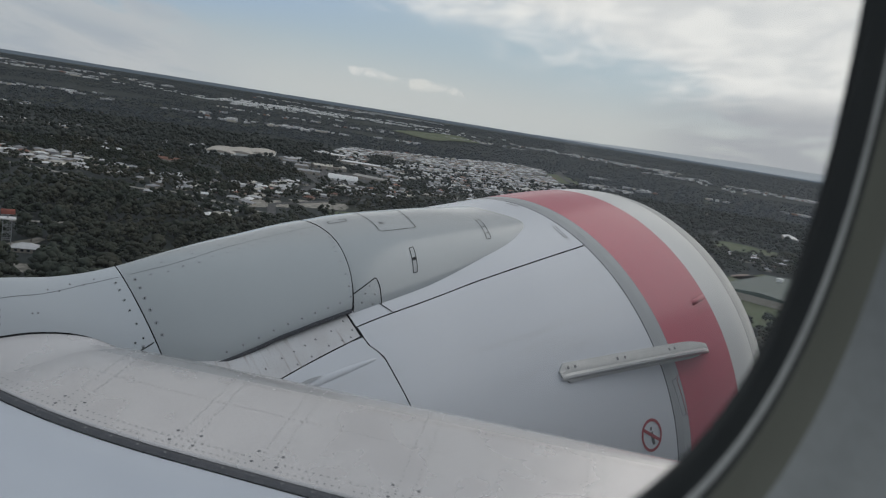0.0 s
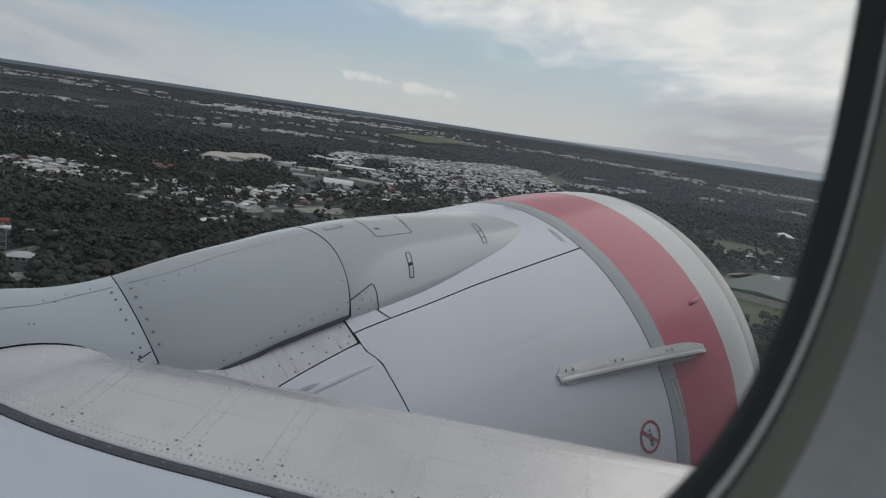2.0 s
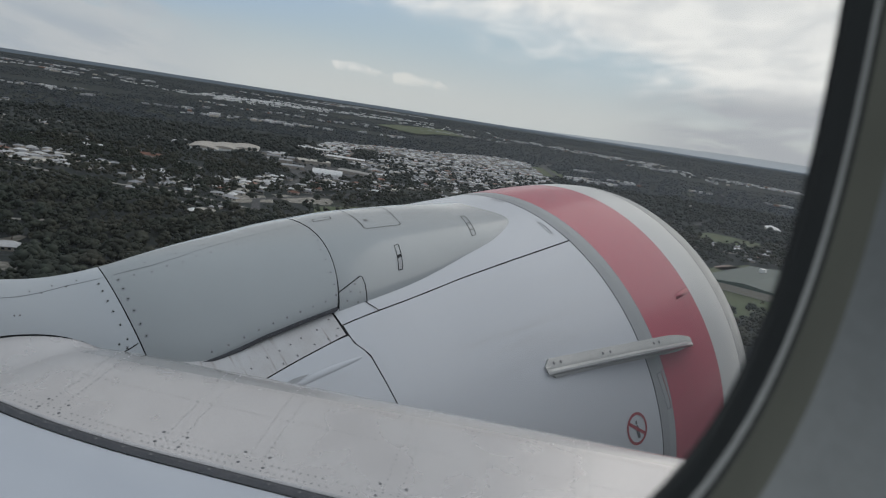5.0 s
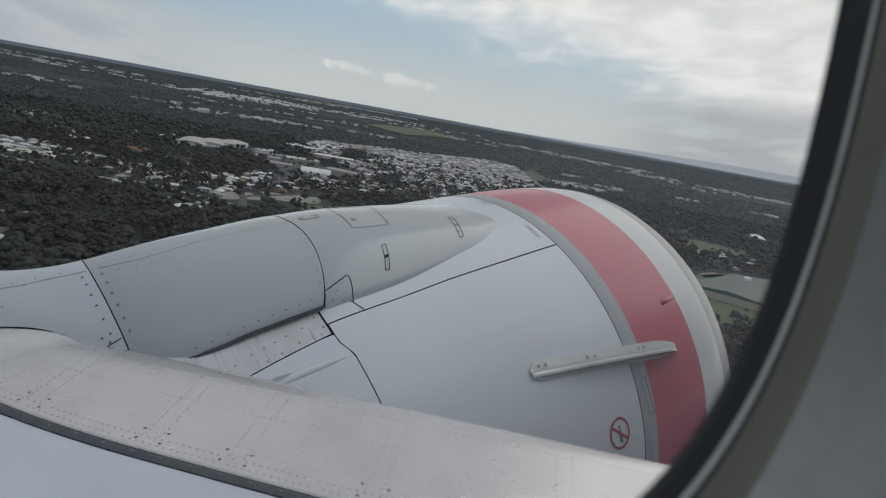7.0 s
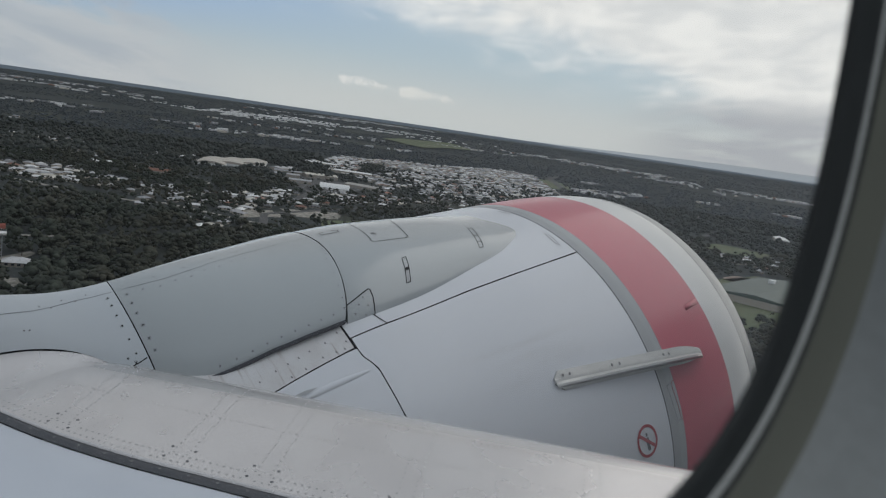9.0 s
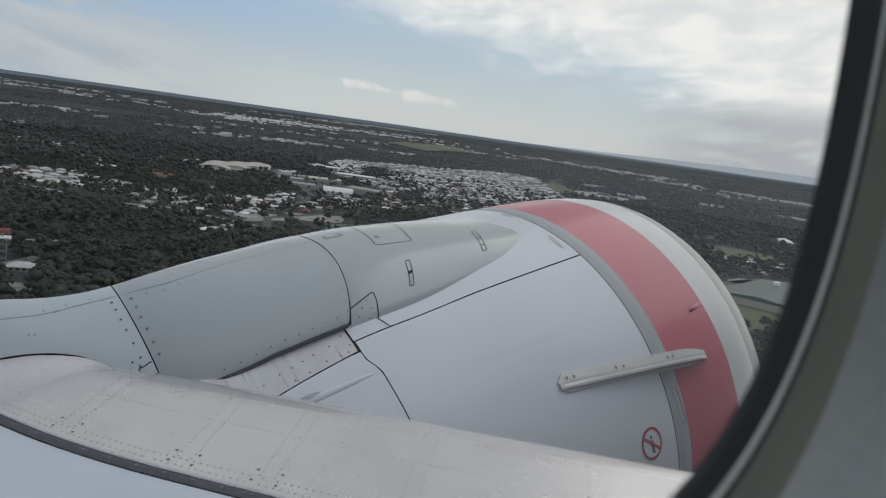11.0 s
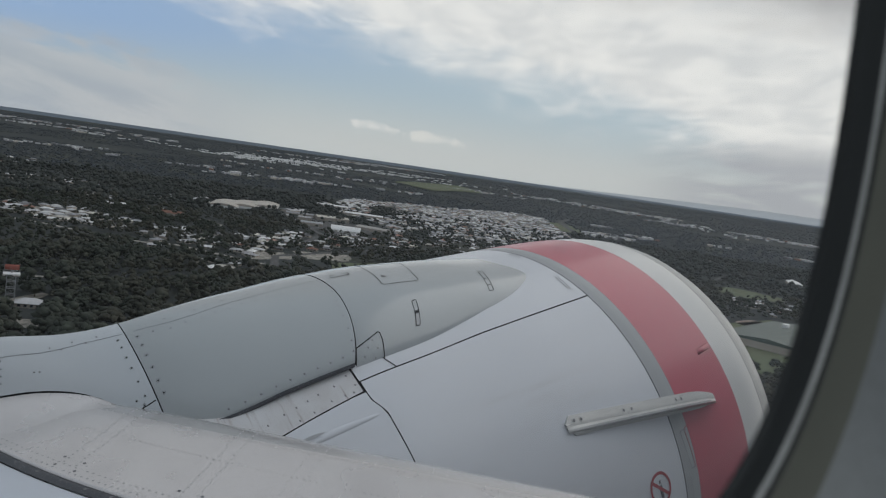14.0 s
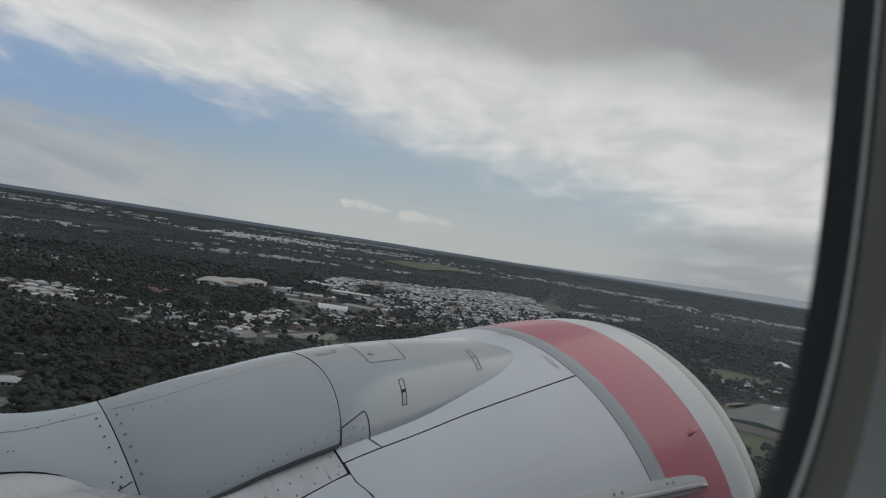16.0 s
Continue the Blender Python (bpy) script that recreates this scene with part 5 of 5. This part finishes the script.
bmesh.ops.create_cube(bm, size=1, matrix=Matrix.Translation((40, 20, 10.8)) @ Matrix.Diagonal((9, 6, 4.0, 1)))
bmesh.ops.bevel(bm, geom=bm.edges[:], offset=0.2, segments=1, affect="EDGES")
part("plant_room", bm, M_SHED, green_shed, "white plant room on the roof", smooth=False)
gable_shed("long_shed", 1500, 640, 30, 90, 24, 5, 3, M_SHED, "long white roofed shed in the woods", 1)

# house of the radar station: hipped grey-green roof with deep eaves
station = thing("station_house", (0, 0, 0), "low house with a pale hipped metal roof", "house")
wv, wf, rv, rf = house_meshes(17, 11, 3.0, 2.8)
raw("wall", wv, wf, M_WALL, station)
raw("roof", rv, rf, M_ROOFS[0], station)
for sx_ in (-5.5, -1.8, 1.8, 5.5):
    bm = bmesh.new()
    bmesh.ops.create_cube(bm, size=1, matrix=Matrix.Translation((sx_, -5.5, 1.6)) @ Matrix.Diagonal((1.8, 0.12, 1.4, 1)))
    part("window", bm, M_GLASSD, station, smooth=False)
station.matrix_world = pose(131, 531, 0, 0, 0, -22)
# flat-roofed store near the tower
store = thing("flat_store", (0, 0, 0), "white flat-roofed store with vents among trees", "building")
for nm, sx, sy, sz, cx, cy, cz, mt in (("wall", 17, 9, 3.6, 0, 0, 1.6, M_WALL), ("roof_slab", 18, 10, 0.5, 0, 0, 3.6, M_SHED), ("vent", 0.8, 0.8, 1.4, -2, 1, 4.5, M_STEEL), ("vent", 0.8, 0.8, 1.1, 2, 2, 4.4, M_STEEL), ("vent", 0.9, 0.9, 1.5, 5, -1, 4.6, M_STEEL)):
    bm = bmesh.new()
    bmesh.ops.create_cube(bm, size=1, matrix=Matrix.Translation((cx, cy, cz)) @ Matrix.Diagonal((sx, sy, sz, 1)))
    part(nm, bm, mt, store, smooth=False)
store.matrix_world = pose(84, 572, 0, 0, 0, -20)

# lattice radar tower
tower = thing("radar_tower", (0, 0, 0), "lattice steel tower with a red radar antenna on its platform", "tower")


def bar(A, Bq, thick, name, mat, parent, label=""):
    bm = bmesh.new()
    bmesh.ops.create_cube(bm, size=1, matrix=Matrix.Translation((A + Bq) / 2) @ (Bq - A).to_track_quat("Z", "Y").to_matrix().to_4x4() @ Matrix.Diagonal((thick, thick, (Bq - A).length, 1)))
    return part(name, bm, mat, parent, label, smooth=False)


CORNERS = [Vector((sx * 2.6, sy * 2.6, 0)) for sx, sy in ((-1, -1), (1, -1), (1, 1), (-1, 1))]
for q in CORNERS:
    bar(q, q + Vector((0, 0, 17)), 0.45, "leg", M_STEEL, tower)
for lv in (3.4, 7.8, 12.2):
    for k in range(4):
        a, b = CORNERS[k], CORNERS[(k + 1) % 4]
        up_ = Vector((0, 0, lv))
        bar(a + up_, b + up_, 0.4, "girder", M_STEEL, tower)
        bar(a + up_, b + up_ + Vector((0, 0, 4.2)), 0.2, "brace", M_STEEL, tower)
bm = bmesh.new()
bmesh.ops.create_cube(bm, size=1, matrix=Matrix.Translation((0, 0, 17.3)) @ Matrix.Diagonal((10, 8, 0.7, 1)))
part("platform", bm, M_SHED, tower, "pale working platform", smooth=False)
for sx, sy in ((-4.8, -3.8), (0, -3.8), (4.8, -3.8), (4.8, 3.8), (0, 3.8), (-4.8, 3.8)):
    bar(Vector((sx, sy, 17.6)), Vector((sx, sy, 18.8)), 0.12, "rail_post", M_SHED, tower)
for sy in (-3.8, 3.8):
    bar(Vector((-4.8, sy, 18.8)), Vector((4.8, sy, 18.8)), 0.12, "handrail", M_SHED, tower)
bar(Vector((0, 0, 17.6)), Vector((0, 0, 19.6)), 1.2, "pedestal", M_STEEL, tower)
bm = bmesh.new()
sheet(bm, [[Vector((4.2 * u_, 0.9 * u_ * u_ + 0.5 * w_ * w_ + dy, 21.4 + 1.7 * w_)) for u_ in spread(-1, 1, 12)] for w_, dy in ((-1, 0), (-0.3, 0), (0.4, 0), (1, 0), (1, 0.3), (-1, 0.3))])
antenna = part("antenna", bm, M_RUST, tower, "red curved radar antenna")
bar(Vector((0, -1.6, 20.0)), Vector((0, 0.1, 20.2)), 0.25, "feed_arm", M_RUST, antenna)
bar(Vector((-4.4, 3.2, 17.6)), Vector((-4.4, 3.2, 25.5)), 0.14, "whip_mast", M_STEEL, tower)
tower.matrix_world = pose(124, 553, 0, 0, 0, -12)

# ---- trees ----
def blob(level):
    bm = bmesh.new()
    bmesh.ops.create_icosphere(bm, subdivisions=level, radius=1.0)
    vs = np.array([q.co for q in bm.verts])
    fs = np.array([[q.index for q in f.verts] for f in bm.faces])
    bm.free()
    return vs, fs


B1, B2 = blob(1), blob(2)
gen = np.random.default_rng(5)


def foliage(name, centres, sizes, shape, mat, label, rough=0.35, squash=0.75):
    bv, bf = shape
    k, nv = len(centres), len(bv)
    jit = 1 + gen.normal(0, rough, (k, nv, 1)).clip(-0.6, 0.8)
    ang = gen.uniform(0, 6.283, k)
    c, s = np.cos(ang), np.sin(ang)
    rot = np.stack([bv[:, 0][None] * c[:, None] - bv[:, 1][None] * s[:, None], bv[:, 0][None] * s[:, None] + bv[:, 1][None] * c[:, None], np.repeat(bv[:, 2][None] * squash, k, 0)], -1)
    vs_ = (rot * jit * sizes[:, None, None] + centres[:, None, :]).reshape(-1, 3)
    fs_ = (bf[None] + (np.arange(k) * nv)[:, None, None]).reshape(-1, 3)
    me = bpy.data.meshes.new(name)
    me.vertices.add(len(vs_)), me.loops.add(fs_.size), me.polygons.add(len(fs_))
    me.vertices.foreach_set("co", vs_.ravel())
    me.loops.foreach_set("vertex_index", fs_.ravel())
    me.polygons.foreach_set("loop_start", np.arange(0, fs_.size, 3))
    me.update(calc_edges=True)
    me.validate()
    return tagged(link(name, me, mat, None, label), category="trees", kind="stuff")


def clear_of_houses(x, y, gap=8.0):
    return free_site(x, y, gap)


SHED_SPOTS = [(725, 1048, 42), (806, 1082, 38), (652, 1345, 62), (702, 1363, 62), (752, 1381, 62), (454, 1107, 20), (399, 1186, 20), (795, 330, 100), (131, 531, 13), (124, 553, 7), (84, 572, 12), (990, 1500, 40), (960, 1330, 45), (1500, 640, 50)]


def wood_density(x, y):
    d = 0.80 + 0.7 * noise.noise((x * 0.004, y * 0.004, 1.7)) + 0.45 * noise.noise((x * 0.02, y * 0.02, 4.0))
    if inside(x, y, GROVE_A) or inside(x, y, GROVE_B):
        return 0.9
    if inside(x, y, LEAFY):
        d = 0.55 + 0.6 * noise.noise((x * 0.012, y * 0.012, 8))
    elif inside(x, y, SUBURB):
        d = 0.34 + 0.9 * noise.noise((x * 0.012, y * 0.012, 8))
    for q in OPEN_LAND:
        if inside(x, y, q):
            d = 0.10 if q in (YARD, SAND_B, SLOPE) else 0.42 if q is ESTATE else 0.03
    return d


def scatter(r0, r1, a0, a1, per):
    """Random places in a ring sector, thinned by the wood's density and kept low before open ground."""
    area = 0.5 * radians(a1 - a0) * (r1 * r1 - r0 * r0)
    out = []
    for _ in range(int(area / per)):
        r, az = math.sqrt(gen.uniform(r0 * r0, r1 * r1)), radians(gen.uniform(a0, a1))
        x, y = r * math.sin(az), r * math.cos(az)
        if gen.random() > wood_density(x, y) or not clear_of_houses(x, y) or near_road(x, y, 3):
            continue
        if any((x - q[0]) ** 2 + (y - q[1]) ** 2 < q[2] ** 2 for q in SHED_SPOTS):
            continue
        low = 1.0
        if r > 330:
            for k in (10, 22, 36, 50):
                X, Y = x * (1 + k / r), y * (1 + k / r)
                if any(inside(X, Y, q) for q in (SAND_A, SAND_B)) or (k < 30 and any(inside(X, Y, q) for q in (HOMESTEAD, TRACKS))):
                    low = 0.0 if gen.random() < 0.6 else min(low, 0.45)
                elif k < 40 and any(inside(X, Y, q) for q in (ESTATE, SLOPE, GREEN_N)) or near_road(X, Y, 0) or any((X - q[0]) ** 2 + (Y - q[1]) ** 2 < q[2] ** 2 for q in SHED_SPOTS):
                    low = min(low, 0.25 + k * 0.012)
                elif k < 20 and not clear_of_houses(X, Y, 8.0):
                    low = min(low, 0.55)
        if inside(x, y, SUBURB) and not inside(x, y, LEAFY):
            low = min(low, 0.55)
        if low == 0.0 or (low < 0.5 and gen.random() < 0.5):
            continue
        out.append((x, y, low))
    return out


def crowns(places, count, tall, broad):
    """Clumps of leaf heaped into uneven crowns."""
    cs, sz = [], []
    for x, y, low in places:
        grow = gen.choice((0.45, 0.7, 1.0, 1.0, 1.5)) * low * (1.0 + 0.5 * noise.noise((x * 0.015, y * 0.015, 3.3)))
        hgt, rad = gen.uniform(*tall) * grow, gen.uniform(*broad) * (0.45 + 0.55 * grow)
        for k in range(count):
            a, e = gen.uniform(0, 6.283), gen.uniform(0, 1) ** 0.6
            cs.append((x + rad * e * math.cos(a), y + rad * e * math.sin(a), hgt * (0.50 + 0.45 * math.sqrt(max(0, 1 - e * e)) * gen.uniform(0.6, 1.1))))
            sz.append(rad * gen.uniform(0.30, 0.58))
    return np.array(cs), np.array(sz)


for r0, r1, count, per, lb in ((340, 560, 15, 40, "dense green and brown bushland trees"), (560, 800, 9, 46, "dense dark green bushland trees"), (800, 1300, 5, 62, "dark woodland canopy between houses")):
    cs, sz = crowns(scatter(r0, r1, 2, 84, per), count, (6.5, 11.0), (2.2, 4.6))
    foliage("bushland_trees", cs, sz, B1, M_LEAF, lb, 0.30)
cs, sz = crowns(scatter(1300, 2050, -4, 88, 74), 2, (6.0, 10.0), (3.0, 5.2))
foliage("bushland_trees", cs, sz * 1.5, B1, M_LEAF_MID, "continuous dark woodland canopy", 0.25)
cs, sz = [], []
for _ in range(70000):
    R_, az = 2000 * (20000 / 2000) ** gen.random(), radians(gen.uniform(-6, 90))
    X, Y = R_ * math.sin(az), R_ * math.cos(az)
    if noise.noise((X * 0.0009, Y * 0.0009, 2.0)) + 0.4 * noise.noise((X * 0.004, Y * 0.004, 6.0)) < -0.30 or inside(X, Y, FIELD) or (R_ < 3000 and (inside(X, Y, SUBURB) or inside(X, Y, VERGE) or near_road(X, Y, 5))):
        continue
    x, y, z, k = terrain(X, Y)
    cs.append((x, y, z + 2.0 * k)), sz.append(gen.uniform(1.8, 5.6) * (0.35 + 0.65 * k) * max(1.0, (R_ / 5000) ** 0.5))
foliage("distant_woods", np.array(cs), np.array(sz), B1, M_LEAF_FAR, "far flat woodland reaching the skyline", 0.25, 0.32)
rest = scatter(420, 1500, 92, 352, 1500)
cs = np.array([(x, y, gen.uniform(2, 6)) for x, y, low in rest])
foliage("bushland_trees", cs, gen.uniform(3, 7, len(cs)), B1, M_LEAF, "scattered dark woodland behind the aircraft", 0.22)


# ---- single trees that stand out by the homestead and the clearings ----
def single_tree(x, y, height, spread_, label):
    e = thing("eucalypt_tree", (0, 0, 0), label, "tree", "standing trees")
    bm = bmesh.new()
    rows = []
    for k in range(6):
        g = k / 5
        r = 0.32 * (1 - 0.75 * g) * height / 9
        rows.append([Vector((0.25 * math.sin(g * 2.1) + r * math.cos(j * math.pi / 4), 0.2 * g + r * math.sin(j * math.pi / 4), g * height * 0.75)) for j in range(8)])
    sheet(bm, rows, close=True)
    for k in range(5):
        a = k * 1.26 + x
        p0 = Vector((0.1, 0.1, height * (0.32 + 0.08 * k)))
        p1 = p0 + Vector((math.cos(a), math.sin(a), 0.8)) * spread_ * 0.55
        t1 = (p1 - p0).orthogonal().normalized()
        t2 = (p1 - p0).normalized().cross(t1)
        sheet(bm, [[q + rr * (math.cos(j * math.pi / 2.5) * t1 + math.sin(j * math.pi / 2.5) * t2) for j in range(5)] for q, rr in ((p0, 0.13), (p1, 0.04))], close=True)
    part("trunk", bm, M_BARK, e)
    k = 34
    cen = np.stack([gen.normal(0, spread_ * 0.42, k), gen.normal(0, spread_ * 0.42, k), height * gen.uniform(0.42, 0.98, k)], -1)
    crown = foliage("crown", cen, spread_ * gen.uniform(0.14, 0.34, k), B2, M_LEAF, "", 0.32)
    for key in ("kind", "category"):
        if key in crown:
            del crown[key]
    crown.parent = e
    e.matrix_world = pose(x, y, 0)
    return e


for x, y, h, w in ((140, 558, 11, 6.5), (162, 566, 10, 6.0), (172, 545, 7, 4.2), (141, 527, 5, 3.0), (144, 521, 4, 2.4), (182, 556, 9, 5.0),
                   (430, 762, 8, 4.6), (470, 772, 7, 4.0), (520, 768, 9, 5.0), (560, 780, 8, 4.4), (610, 800, 9, 5.2), (455, 850, 8, 4.6), (540, 846, 9, 5.0), (330, 700, 9, 5.2), (370, 690, 8, 4.6), (650, 330, 7, 4.4), (690, 260, 8, 4.6)):
    single_tree(x, y, h, w, "dark green gum tree standing apart from the bush")


# ---- the airfield behind the aircraft ----
M_TURF = material("airfield_turf", (0.085, 0.10, 0.032), 0.95, second=(0.12, 0.105, 0.05), scale=0.02, amount=1.0, grain=0.3, spec=0.1)
M_CONC = material("runway_concrete", (0.24, 0.23, 0.22), 0.9, second=(0.19, 0.185, 0.18), scale=0.05, grain=0.8)
flat("airfield_grass", [(-2600, -120), (-2600, 430), (-1500, 470), (-640, 420), (-480, 240), (-470, -120)], M_TURF, "wide green and brown airfield grass", "grass", 0.15)
for nm, y0, wid, x0, x1, mt, lb in (("runway", 0, 46, -2550, -620, M_CONC, "grey runway beside wide grass"), ("taxiway", 215, 24, -2550, -560, M_CONC, "pale concrete taxiway with dark shoulders")):
    bm = bmesh.new()
    sheet(bm, [[Vector((x, y0 + w, 0.45)) for w in (-wid / 2, wid / 2)] for x in spread(x0, x1, 40)], lambda q: Vector((q[0], q[1], 0.1)))
    bmesh.ops.recalc_face_normals(bm, faces=bm.faces)
    tagged(part(nm, bm, mt, None, lb, smooth=False), category=nm, kind="structure")
for y0 in (200.5, 229.5):
    bm = bmesh.new()
    sheet(bm, [[Vector((x, y0 + w, 0.30)) for w in (-2.4, 2.4)] for x in spread(-2550, -560, 30)])
    bmesh.ops.recalc_face_normals(bm, faces=bm.faces)
    tagged(part("shoulder", bm, M_ROAD, None, "dark asphalt taxiway shoulder", smooth=False), category="taxiway", kind="structure")
radar = thing("radar_building", (0, 0, 0), "white two-storey airfield building with a white dome", "building")
for nm, sx, sy, sz, cz, mt in (("lower_storey", 22, 12, 4.2, 2.1, M_SHED), ("upper_storey", 12, 9, 3.6, 6.0, M_SHED), ("roof_slab", 13, 10, 0.4, 8.0, M_STEEL), ("window_band", 12.1, 9.1, 1.3, 6.2, M_GLASSD)):
    bm = bmesh.new()
    bmesh.ops.create_cube(bm, size=1, matrix=Matrix.Translation((0, 0, cz)) @ Matrix.Diagonal((sx, sy, sz, 1)))
    part(nm, bm, mt, radar, smooth=False)
bm = bmesh.new()
bmesh.ops.create_uvsphere(bm, u_segments=24, v_segments=14, radius=3.0, matrix=Matrix.Translation((2, 0, 10.6)))
part("dome", bm, M_SHED, radar, "white radar dome")
radar.matrix_world = pose(-860, 505, 0, 0, 0, 8)
gable_shed("white_shed", -820, 520, 8, 26, 9, 3.5, 1.6, M_SHED, "long low white shed by the field", 1)
gable_shed("white_shed", -770, 535, 8, 14, 8, 3.0, 1.4, M_SHED, "small white shed by the field", 1)
gable_shed("white_shed", -1420, 330, 2, 30, 8, 3.2, 1.2, M_SHED, "white roofed shelter on the grass", 1)


def mast(x, y, h, lean):
    e = thing("antenna_mast", (0, 0, 0), "slender leaning lattice antenna mast", "mast", "antenna masts")
    bm = bmesh.new()
    sheet(bm, [[Vector((0.35 * math.cos(a) * (1 - 0.6 * g) + lean * h * g, 0.35 * math.sin(a) * (1 - 0.6 * g), h * g)) for a in (0, 2.09, 4.19)] for g in spread(0, 1, 6)], close=True)
    part("pole", bm, M_STEEL, e, smooth=False)
    for g in (0.35, 0.7):
        bm = bmesh.new()
        a, b = Vector((lean * h * g, 0, h * g)), Vector((lean * h * g * 0.2 - 9, 3, 0))
        bmesh.ops.create_cube(bm, size=1, matrix=Matrix.Translation((a + b) / 2) @ (b - a).to_track_quat("Z", "Y").to_matrix().to_4x4() @ Matrix.Diagonal((0.08, 0.08, (b - a).length, 1)))
        part("stay", bm, M_STEEL, e, smooth=False)
    e.matrix_world = pose(x, y, 0)


for x, y, h, ln in ((-1010, 420, 30, -0.22), (-1000, 430, 28, -0.1), (-960, 425, 27, 0.0), (-945, 430, 28, 0.16), (-915, 428, 24, 0.3), (-905, 432, 25, 0.4), (-1250, 470, 28, 0.0), (-1235, 470, 27, 0.15)):
    mast(x, y, h, ln)
